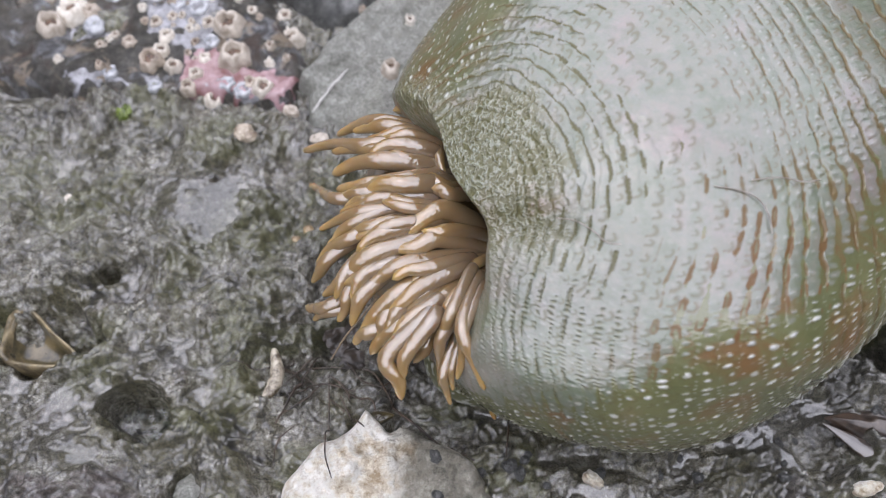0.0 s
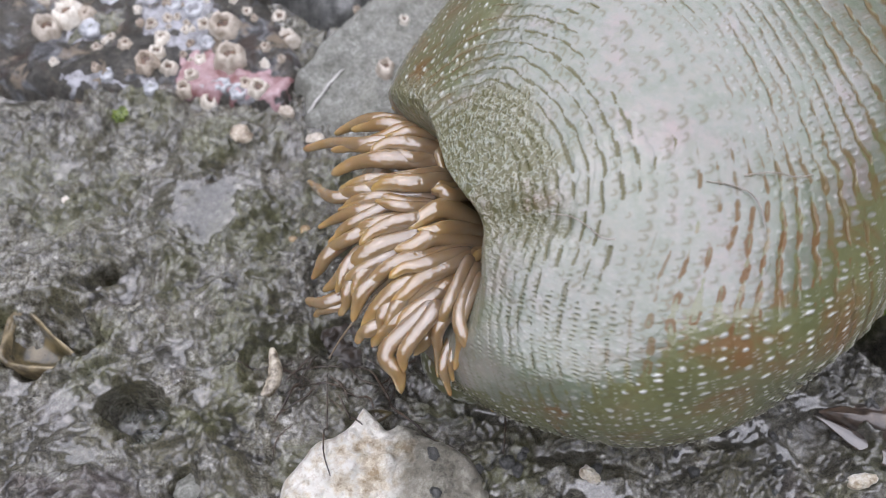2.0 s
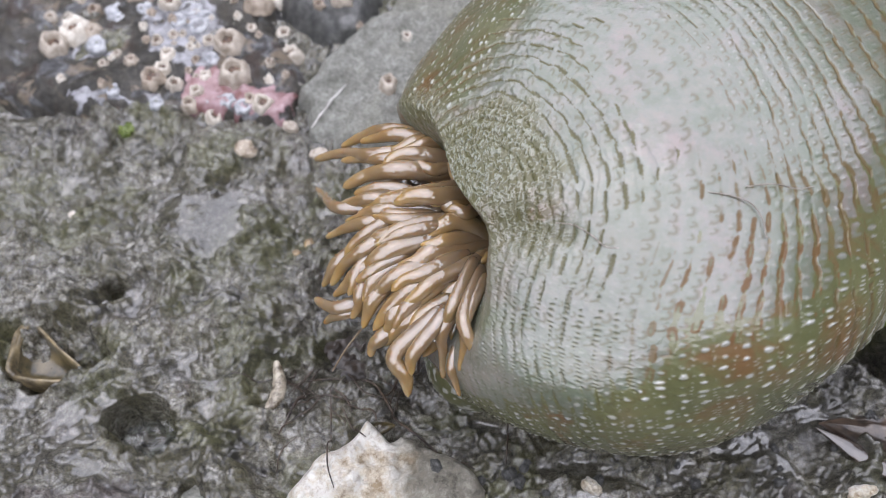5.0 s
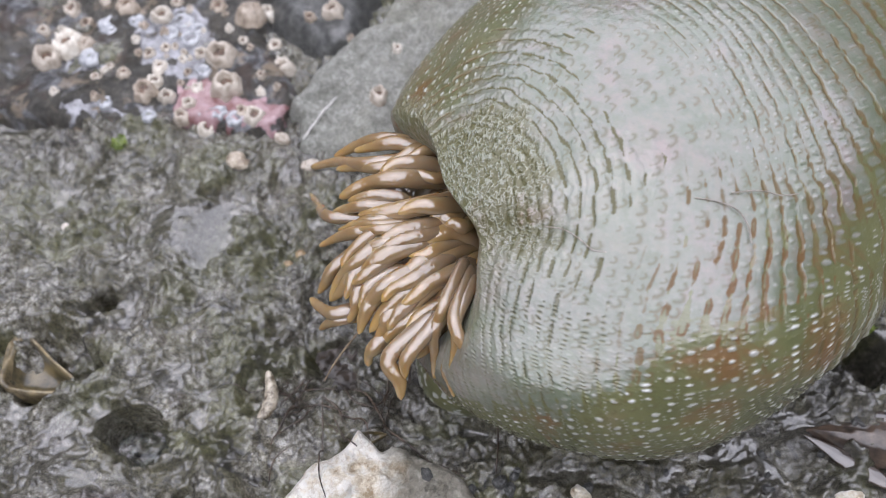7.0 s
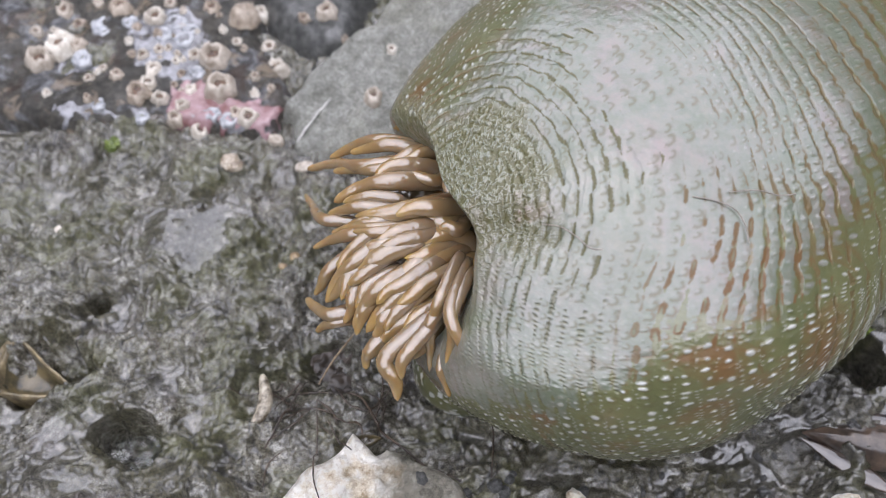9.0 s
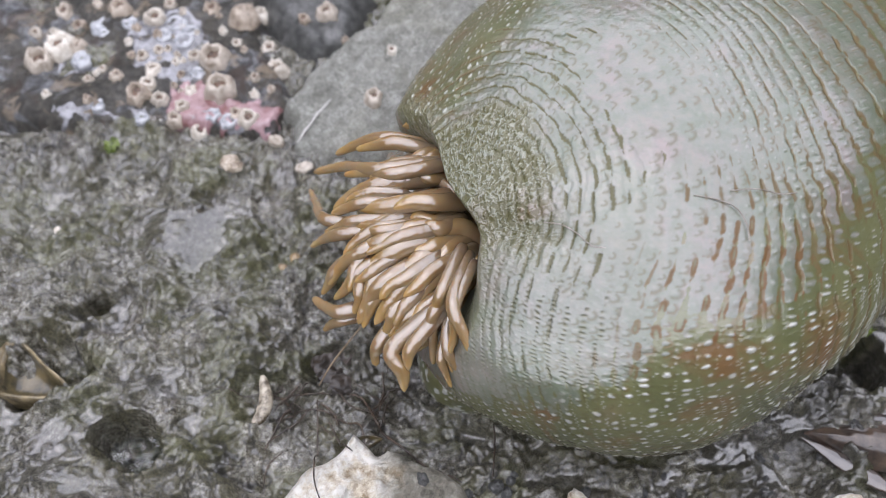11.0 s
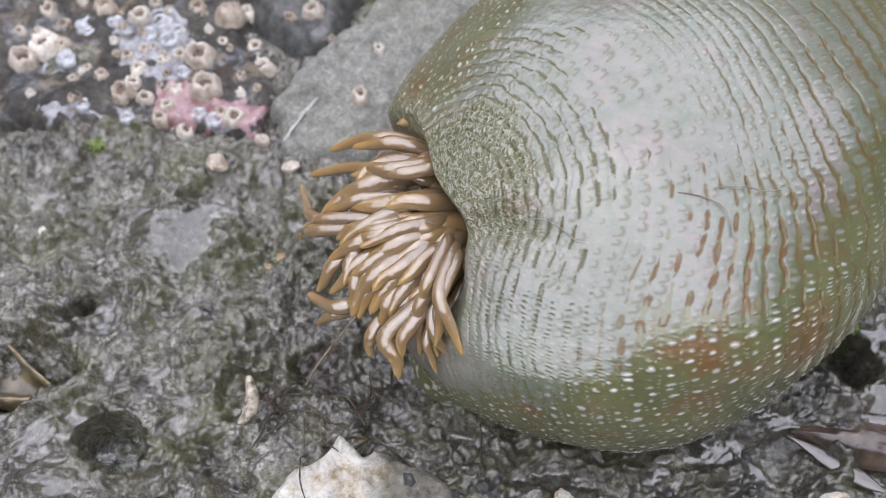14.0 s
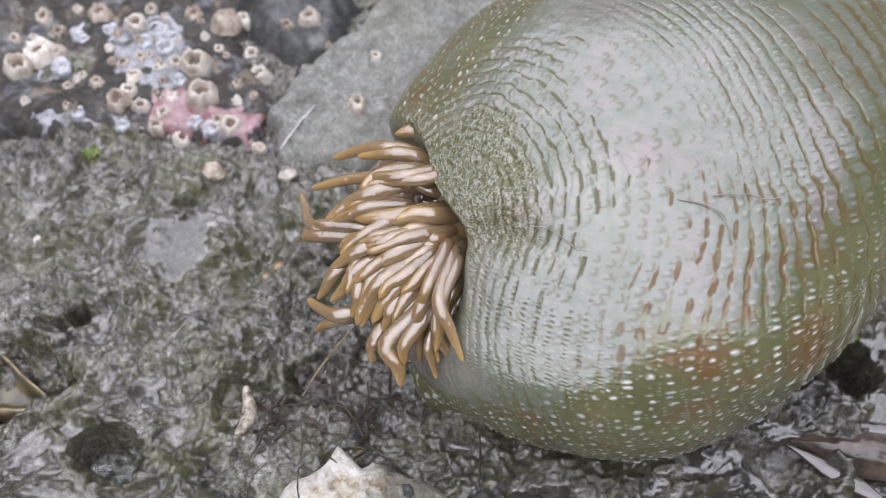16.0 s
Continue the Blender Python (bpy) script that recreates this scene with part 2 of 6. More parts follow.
def column_material():
    n = Nodes("anemone_column_skin")
    m = n.masks()  # wart tips, groove, pale skin with painted sky sheen
    mottle = n.noise(70, 5, 0.6)
    green = n.ramp(mottle, (0.3, (0.086, 0.096, 0.038)), (0.6, (0.128, 0.130, 0.057)), (0.8, (0.165, 0.135, 0.072)))
    rust = n.level(n.noise(48, 4, 0.6, distort=1.5), 0.54, 0.68, 0.0, 0.6)
    skin = n.mix(rust, green, (0.17, 0.065, 0.022))
    # pale skin tone, whitened by the sky's sheen painted into it
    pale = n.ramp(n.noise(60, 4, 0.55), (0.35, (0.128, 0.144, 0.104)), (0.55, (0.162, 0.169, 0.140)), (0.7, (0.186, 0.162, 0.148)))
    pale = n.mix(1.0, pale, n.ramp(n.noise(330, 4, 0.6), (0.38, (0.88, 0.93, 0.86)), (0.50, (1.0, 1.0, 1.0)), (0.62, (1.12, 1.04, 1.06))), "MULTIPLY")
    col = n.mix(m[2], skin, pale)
    col = n.mix(m[1], col, n.mix(m[3], (0.085, 0.080, 0.034), (0.125, 0.066, 0.024)))
    col = n.mix(m[0], col, (0.37, 0.375, 0.34))
    return n.set(Base_Color=col, Roughness=0.45, Specular_IOR_Level=0.2, Coat_Weight=n.level(m[1], 0, 1, 1.0, 0.2), Coat_Roughness=0.03, Coat_IOR=1.80,
                 Subsurface_Weight=0.12, Subsurface_Radius=(0.004, 0.003, 0.0015), Subsurface_Scale=0.6,
                 Normal=n.bump(n.noise(1300, 3, 0.6), 0.00015, 0.35), Coat_Normal=n.bump(n.noise(900, 3, 0.6), 0.0003, 0.4))


def tentacle_material():
    n = Nodes("tentacle_flesh")
    uv = n.node("ShaderNodeUVMap")
    s = n.node("ShaderNodeSeparateXYZ")
    n.link(uv.outputs[0], s.inputs[0])
    along = s.outputs[1]
    info = n.node("ShaderNodeObjectInfo")
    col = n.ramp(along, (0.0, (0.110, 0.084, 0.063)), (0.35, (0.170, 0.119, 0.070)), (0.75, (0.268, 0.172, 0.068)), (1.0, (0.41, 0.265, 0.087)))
    col = n.mix(n.level(info.outputs["Random"], 0, 1, 0.0, 0.35), col, (0.19, 0.128, 0.075))
    col = n.mix(n.level(n.noise(260, 4), 0.4, 0.7, 0, 0.3), col, (0.20, 0.105, 0.03))
    return n.set(Base_Color=col, Roughness=0.4, Coat_Weight=1.0, Coat_Roughness=0.0, Coat_IOR=2.2, Specular_IOR_Level=0.0,
                 Subsurface_Weight=0.35, Subsurface_Radius=(0.004, 0.0022, 0.0009), Subsurface_Scale=0.5,
                 Normal=n.bump(n.noise(420, 3), 0.0003, 0.35), Coat_Normal=n.bump(n.noise(230, 3, 0.55), 0.0012, 0.55))


def plain(name, a, b, scale, rough, coat=0.0, depth=0.0003):
    n = Nodes(name)
    f = n.noise(scale, 5, 0.65)
    return n.set(Base_Color=n.ramp(f, (0.38, a), (0.62, b)), Roughness=rough, Coat_Weight=coat, Coat_Roughness=0.08,
                 Normal=n.bump(f, depth, 0.7))


def pale_stone_material():
    """Pale mottled stone; its sunlit left and shaded grey right are painted in."""
    n = Nodes("pale_stone")
    where = n.place()
    s = n.node("ShaderNodeSeparateXYZ")
    n.link(where, s.inputs[0])
    blotch, fine = n.noise(190, 8, 0.72), n.noise(600, 6, 0.75)
    col = n.ramp(blotch, (0.36, (0.40, 0.30, 0.18)), (0.45, (0.78, 0.70, 0.55)), (0.54, (0.95, 0.92, 0.84)))
    col = n.mix(n.level(fine, 0.50, 0.62, 0, 0.45), col, (0.40, 0.30, 0.19))
    # ragged border of the painted sun patch, shaded grey towards +x
    edge = n.math("ADD", s.outputs[0], n.level(n.noise(90, 5), 0, 1, -0.006, 0.006))
    grey = n.mix(n.level(fine, 0.42, 0.60), n.ramp(blotch, (0.40, (0.11, 0.103, 0.080)), (0.58, (0.50, 0.475, 0.40))), (0.26, 0.24, 0.19))
    col = n.mix(n.level(edge, 0.002, 0.007), col, grey)
    return n.set(Base_Color=col, Roughness=0.6, Normal=n.bump(blotch, 0.0018, 1.0, n.bump(fine, 0.0014, 1.0)))


def water_material():
    n = Nodes("water")
    return n.set(Base_Color=(0.85, 0.9, 0.85), Roughness=0.02, IOR=1.33, Transmission_Weight=1.0,
                 Coat_Weight=0.7, Coat_IOR=1.5, Coat_Roughness=0.02)


GROUND = ground_material()
COLUMN = column_material()
TENTACLE = tentacle_material()
WATER = water_material()
LEDGE = ledge_material()
SLATE = rock_material("grey_slate_rock", (0.235, 0.237, 0.20), (0.50, 0.50, 0.45), (0.38, 0.375, 0.29), 0.3, (0.6, 0.45))
BLACKROCK = rock_material("dark_rock", (0.03, 0.031, 0.03), (0.17, 0.172, 0.16), (0.10, 0.10, 0.085), 0.6)
PALESTONE = pale_stone_material()
SHELLWHITE = shell_material()
SHELLDARK = plain("barnacle_inside", (0.05, 0.03, 0.02), (0.17, 0.10, 0.06), 600, 0.5, 0.3)
RINGBLUE = plain("barnacle_scar", (0.19, 0.20, 0.215), (0.42, 0.43, 0.445), 500, 0.35, 0.5)
PINKCRUST = plain("pink_crust", (0.17, 0.075, 0.07), (0.33, 0.22, 0.235), 260, 0.35, 0.6)
OLDSHELL = plain("old_shell", (0.13, 0.09, 0.05), (0.55, 0.48, 0.38), 300, 0.4, 0.6)
MUSSEL = plain("mussel_shell", (0.022, 0.016, 0.012), (0.10, 0.07, 0.05), 180, 0.3, 0.6)
WEED = plain("seaweed_strand", (0.016, 0.010, 0.006), (0.07, 0.045, 0.026), 300, 0.45, 0.3)
STRAW = plain("dry_strand", (0.16, 0.11, 0.06), (0.34, 0.26, 0.16), 300, 0.5)
MOSS = plain("green_algae", (0.045, 0.07, 0.008), (0.13, 0.17, 0.022), 500, 0.4, 0.4)
PUDDLEBED = plain("weed_frond", (0.014, 0.011, 0.008), (0.045, 0.032, 0.022), 300, 0.5, 0.3)
LAVENDER = plain("lavender_crust", (0.080, 0.080, 0.084), (0.29, 0.29, 0.31), 330, 0.35, 0.5)
OLIVESHELL = plain("olive_shell", (0.030, 0.025, 0.010), (0.13, 0.10, 0.045), 300, 0.3, 0.8)
VEIN = plain("pale_vein", (0.32, 0.32, 0.29), (0.48, 0.47, 0.44), 500, 0.5)
SLICK = plain("slick_weed_blade", (0.018, 0.012, 0.009), (0.06, 0.042, 0.03), 200, 0.2, 1.0)
SLICK.node_tree.nodes["Principled BSDF"].inputs["Coat IOR"].default_value = 1.8
SLIVER = plain("stained_shell", (0.075, 0.055, 0.030), (0.46, 0.41, 0.32), 520, 0.4, 0.5, 0.0008)
WORNRIM = plain("worn_rim", (0.055, 0.042, 0.020), (0.24, 0.19, 0.105), 260, 0.45, 0.4)
FIBRE = plain("pale_fibre", (0.14, 0.12, 0.09), (0.26, 0.23, 0.19), 400, 0.4, 0.3)
ORANGE = plain("orange_algae", (0.16, 0.10, 0.045), (0.36, 0.27, 0.14), 500, 0.35, 0.6)


# ---- ground ----
PITS = [  # x, y, radius x, radius y, depth
    (-0.0615, -0.0395, 0.0080, 0.0070, 0.0120), (-0.0730, -0.0063, 0.0024, 0.0020, 0.0090), (-0.0795, -0.0083, 0.0035, 0.0016, 0.0025),
    (-0.0845, -0.0215, 0.0112, 0.0092, 0.0070), (-0.0206, -0.0230, 0.0075, 0.0060, 0.0040), (-0.0350, -0.0290, 0.0060, 0.0070, 0.0030),
    (-0.0500, -0.0560, 0.0050, 0.0060, 0.0060), (-0.0360, 0.0170, 0.0060, 0.0120, 0.0022), (-0.0410, 0.0030, 0.0060, 0.0070, 0.0022),
    (0.0900, -0.0235, 0.0085, 0.0080, 0.0150), (0.0760, -0.0450, 0.0100, 0.0060, 0.0030), (-0.0780, 0.0330, 0.0030, 0.0050, 0.0030),
]
MOUNDS = [(-0.0760, -0.0540, 0.0160, 0.0110, 0.0050), (-0.0600, 0.0080, 0.0100, 0.0180, 0.0035), (-0.0420, -0.0480, 0.0080, 0.0080, 0.0025),
          (0.0350, -0.0560, 0.0300, 0.0070, 0.0030), (0.1000, -0.0050, 0.0100, 0.0150, 0.0080)]


def cracks(x, y):
    """Thin winding clefts, cut into the rock and coloured dark."""
    a = np.abs(fbm(x / 0.0120, y / 0.0095, octaves=3, seed=21, gain=0.55)) / 0.110
    b = np.abs(fbm(x / 0.0052, y / 0.0046, octaves=3, seed=24, gain=0.55)) / 0.125
    some = smooth(-0.25, 0.30, value_noise(x / 0.017, y / 0.015, seed=27))
    return np.maximum((1 - smooth(0.3, 1.0, a)) * some, 0.75 * (1 - smooth(0.3, 1.0, b)) * (1 - some))


def ground_layers(x, y):
    """Height of the rock and how far it stands under a film of water."""
    wx = x + 0.0022 * value_noise(x / 0.011, y / 0.011, seed=31)
    wy = y + 0.0022 * value_noise(x / 0.011, y / 0.011, seed=32)
    broad = 0.0030 * fbm(wx / 0.034, wy / 0.034, octaves=2, seed=3)
    z = broad + 0.0024 * fbm(wx / 0.0105, wy / 0.0090, octaves=5, seed=5, gain=0.48)
    crease = 1 - np.abs(fbm(wx / 0.0075, wy / 0.0060, octaves=3, seed=8))
    z = z + 0.0025 * (crease - 0.6) * (0.6 + 0.5 * value_noise(x / 0.02, y / 0.02, seed=12))
    z = z + 0.00100 * fbm(wx / 0.0031, wy / 0.0026, octaves=3, seed=14, gain=0.66)
    crack = cracks(wx, wy)
    z = z - 0.0013 * crack
    z = z + 0.0006 * fbm(wx / 0.0030, wy / 0.0030, octaves=2, seed=15) * smooth(-0.030, -0.042, y) * smooth(-0.012, 0.002, x)
    wet = 0.35 * value_noise(x / 0.028, y / 0.028, seed=17)
    for cx, cy, r in ((-0.037, 0.012, 0.016), (0.078, -0.046, 0.022), (-0.080, -0.042, 0.014), (-0.060, 0.020, 0.012), (0.030, -0.052, 0.016)):
        wet = wet + 0.75 * np.exp(-((x - cx) ** 2 + (y - cy) ** 2) / r ** 2)
    level = broad - 0.0020 + 0.0017 * np.clip(wet, -0.5, 1.0)
    film = smooth(-0.00003, 0.00012, level - z)
    z = np.where(z < level, level + 0.22 * np.maximum(z - level, -0.0015), z)
    for cx, cy, rx, ry, depth in PITS:
        d = np.hypot((wx - cx) / rx, (wy - cy) / ry) + 0.24 * fbm(x / 0.0045, y / 0.0045, octaves=3, seed=61)
        hole = 1 - smooth(0.68, 1.05, d)
        z = z - depth * hole
        film = film * (1 - hole)
    for cx, cy, rx, ry, height in MOUNDS:
        z = z + height * (1 - smooth(0.2, 1.3, np.hypot((wx - cx) / rx, (wy - cy) / ry)))
    under = np.hypot((x - 0.045) / 0.045, (y - 0.012) / 0.050)
    z = z - 0.006 * (1 - smooth(0.75, 1.1, under))
    far = smooth(0.16, 0.50, np.hypot(x, y))
    return z * (1 - far) + smooth(0.5, 6.0, np.hypot(x, y)) * 0.15 * value_noise(x / 3.0, y / 3.0, seed=2), film * (1 - far)


def axis(lo, hi, step, reach):
    fine = list(np.arange(lo, hi, step))
    out, d, a, b = [], 0.001, lo, hi
    low, high = [], []
    while a > -reach:
        a, b = a - d, b + d
        low.append(a), high.append(b)
        d *= 1.35
    return np.array(low[::-1] + fine + high)


def make_ground():
    x, y = np.meshgrid(axis(-0.122, 0.132, 0.0004, 60.0), axis(-0.078, 0.105, 0.0004, 60.0))
    z, film = ground_layers(x, y)
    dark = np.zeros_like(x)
    # dark weed under the tentacles; shade painted along the anemone's foot
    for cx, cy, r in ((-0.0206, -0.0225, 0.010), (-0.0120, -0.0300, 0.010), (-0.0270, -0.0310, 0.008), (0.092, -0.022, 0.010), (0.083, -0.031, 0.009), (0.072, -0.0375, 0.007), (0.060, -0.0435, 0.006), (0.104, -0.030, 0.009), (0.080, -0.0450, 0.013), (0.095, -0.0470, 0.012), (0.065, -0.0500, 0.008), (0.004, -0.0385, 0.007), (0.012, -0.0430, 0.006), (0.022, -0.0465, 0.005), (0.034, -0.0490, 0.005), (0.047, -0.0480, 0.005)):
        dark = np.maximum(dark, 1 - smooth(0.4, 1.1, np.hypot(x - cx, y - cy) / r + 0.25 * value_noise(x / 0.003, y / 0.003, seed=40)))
    algae = np.zeros_like(x)
    for cx, cy, r in ((-0.0765, 0.0370, 0.004), (0.094, -0.016, 0.004), (-0.098, -0.048, 0.004), (-0.084, -0.0255, 0.003)):
        algae = np.maximum(algae, 1 - smooth(0.3, 1.1, np.hypot(x - cx, y - cy) / r + 0.3 * value_noise(x / 0.002, y / 0.002, seed=41)))
    algae = np.maximum(algae, 0.62 * smooth(0.0, 0.65, fbm(x / 0.014, y / 0.010, octaves=4, seed=44)))
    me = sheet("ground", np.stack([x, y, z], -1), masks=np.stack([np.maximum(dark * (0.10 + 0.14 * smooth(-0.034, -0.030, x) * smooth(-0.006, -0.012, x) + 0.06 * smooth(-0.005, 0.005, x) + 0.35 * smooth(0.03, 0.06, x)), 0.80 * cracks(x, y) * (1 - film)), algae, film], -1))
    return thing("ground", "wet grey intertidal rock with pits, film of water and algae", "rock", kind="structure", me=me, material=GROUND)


make_ground()


def boulder(x, y, size, seed):
    """One of the unseen dark boulders added round the camera to block low sky."""
    al, be = np.meshgrid(np.linspace(0, math.pi, 48), np.linspace(0, 2 * math.pi, 72, endpoint=False), indexing="ij")
    s = np.stack([np.sin(al) * np.cos(be), np.sin(al) * np.sin(be), np.cos(al)], -1)
    k = 1 + 0.20 * fbm(s[..., 0] * 1.5 + seed, s[..., 1] * 1.5, s[..., 2] * 1.5, octaves=5, seed=210 + seed)
    ob = thing("boulder", "unseen dark boulder added to block the low sky", "rock", "boulders round the hollow",
               me=sheet("boulder", s * np.array(size) * k[..., None], closed=True), material=BLACKROCK)
    ob.location = (x, y, size[2] * 0.28)
    return ob


# added out of view; heights set where the sky's reflection ends on wet skin
boulder(0.50, -0.80, (0.53, 0.45, 0.62), 1)
boulder(-0.22, -1.00, (0.46, 0.40, 0.42), 2)
boulder(1.05, -0.20, (0.48, 0.51, 0.46), 3)
boulder(1.00, 0.75, (0.55, 0.46, 0.48), 4)
boulder(0.20, 1.15, (0.61, 0.44, 0.43), 5)
boulder(-0.75, 0.90, (0.55, 0.46, 0.46), 6)
boulder(-1.15, 0.10, (0.44, 0.55, 0.60), 7)
boulder(-0.95, -0.75, (0.44, 0.44, 0.31), 8)


def slab(name, poly, top, bevel, tilt=(0.0, 0.0), rough=0.0012, grain=0.012, seed=0, step=0.0005, foot=-0.012):
    """A rock with a plan outline, a top plane that may tilt, rounded edges and an uneven face. Outline in millimetres."""
    poly = [(a / 1000, b / 1000) for a, b in poly]
    cx, cy = (sum(p[i] for p in poly) / len(poly) for i in (0, 1))
    xs = np.arange(min(p[0] for p in poly) - 0.003, max(p[0] for p in poly) + 0.003, step)
    ys = np.arange(min(p[1] for p in poly) - 0.003, max(p[1] for p in poly) + 0.003, step)
    x, y = np.meshgrid(xs, ys)
    wx = x + 0.0020 * fbm(x / 0.012, y / 0.012, octaves=3, seed=seed + 1, gain=0.35)
    wy = y + 0.0020 * fbm(x / 0.012, y / 0.012, octaves=3, seed=seed + 2, gain=0.35)
    d = inside_distance(wx, wy, poly)
    edge = np.sqrt(np.clip(1 - (1 - np.clip(d / bevel, 0, 1)) ** 2, 0, 1))
    face = top + tilt[0] * (x - cx) + tilt[1] * (y - cy) + rough * fbm(x / grain, y / grain, octaves=5, seed=seed)
    z = foot + (face - foot) * np.where(d > 0, 0.25 + 0.75 * edge, 0.25 * smooth(-0.003, 0, d))
    origin = Vector((cx, cy, 0.0))
    me = sheet(name, np.stack([x - cx, y - cy, z], -1))
    return me, origin


def rock_thing(name, label, material, group="", **how):
    me, origin = slab(name, **how)
    ob = thing(name, label, "rock", group, me=me, material=material)
    ob.location = origin
    return ob


ledge = rock_thing("barnacle_ledge", "mottled wet rock ledge with pale barnacles and pink crust", LEDGE,
                   poly=[(-135, 48), (-89, 42), (-79, 42), (-61, 41), (-48, 38.5), (-35, 38), (-34, 52), (-35, 61), (-41, 68), (-44, 105), (-140, 105)],
                   top=0.0040, bevel=0.005, tilt=(0.0, 0.05), rough=0.0018, grain=0.014, seed=50)
rock_thing("slate_rock", "smooth grey slate rock with a thin pale vein", SLATE,
           poly=[(-37, 45), (-26, 59), (-14, 69), (10, 82), (30, 78), (20, 50), (-6, 28), (-23, 28.5), (-32, 31.5)],
           top=0.0100, bevel=0.0035, tilt=(0.02, 0.30), rough=0.0018, grain=0.010, seed=60)
rock_thing("dark_rock", "dark wet boulder wedged behind the slate rock", BLACKROCK,
           poly=[(-41, 69), (-36, 62.5), (-28, 58), (-20, 63), (-10, 84), (-30, 96), (-46, 84)],
           top=0.009, bevel=0.008, tilt=(0.0, 0.1), rough=0.0014, grain=0.012, seed=70)
rock_thing("pale_stone", "pale cream stone with a chipped edge, sun patch painted in", PALESTONE,
           poly=[(-30.5, -60), (-30, -51), (-27, -45), (-21, -40.8), (-16.5, -37.2), (-14.5, -39.6), (-12, -41.6), (-9.3, -39.4), (-2, -43), (5.6, -47.6), (9, -54.6), (10, -66), (-8, -76), (-27, -70)],
           top=0.0060, bevel=0.0030, tilt=(-0.02, -0.05), rough=0.0021, grain=0.0062, seed=80)


# ---- anemone ----
CENTRE = Vector((0.04161, 0.00840, 0.024))
AXES = (0.0535, 0.0631, 0.0360)
YAW = -0.4794
anemone = thing("sea_anemone", "large green sea anemone slumped on wet rock, amber tentacles half out", "sea anemone")


def unit_to_body(s):
    c, n = math.cos(YAW), math.sin(YAW)
    p = s * np.array(AXES)
    return np.stack([c * p[..., 0] - n * p[..., 1], n * p[..., 0] + c * p[..., 1], p[..., 2]], -1)


def drawn_out(p):
    """The far end of the column is longer than the near one."""
    away = np.clip(p[..., 0] * 0.80 + p[..., 1] * 0.60, 0, None)
    k = 5.5 * away ** 2
    return p + np.stack([0.80 * k, 0.60 * k, 0 * k], -1)


def ring_rows(R, S, length, fill, wobble, fray, seed, thick):
    """Broken dark lines lying in the grooves between the rings of warts; length in warts."""
    row = R + wobble
    k = np.round(row).astype(np.int64)
    t = S / length + 7 * hash01(k, k * 0, 0, seed) + 0.4 * wobble
    c = np.floor(t).astype(np.int64)
    h, g, o = (hash01(k, c, 0, seed + j) for j in (1, 2, 3))
    across = np.abs(row - k) / (thick * (0.7 + 0.6 * g))
    along = np.abs((t - c - 0.5) / (0.26 + 0.26 * o))
    return (h < fill) * (1 - smooth(0.55, 1.15, across ** 2 + along ** 4 + fray))


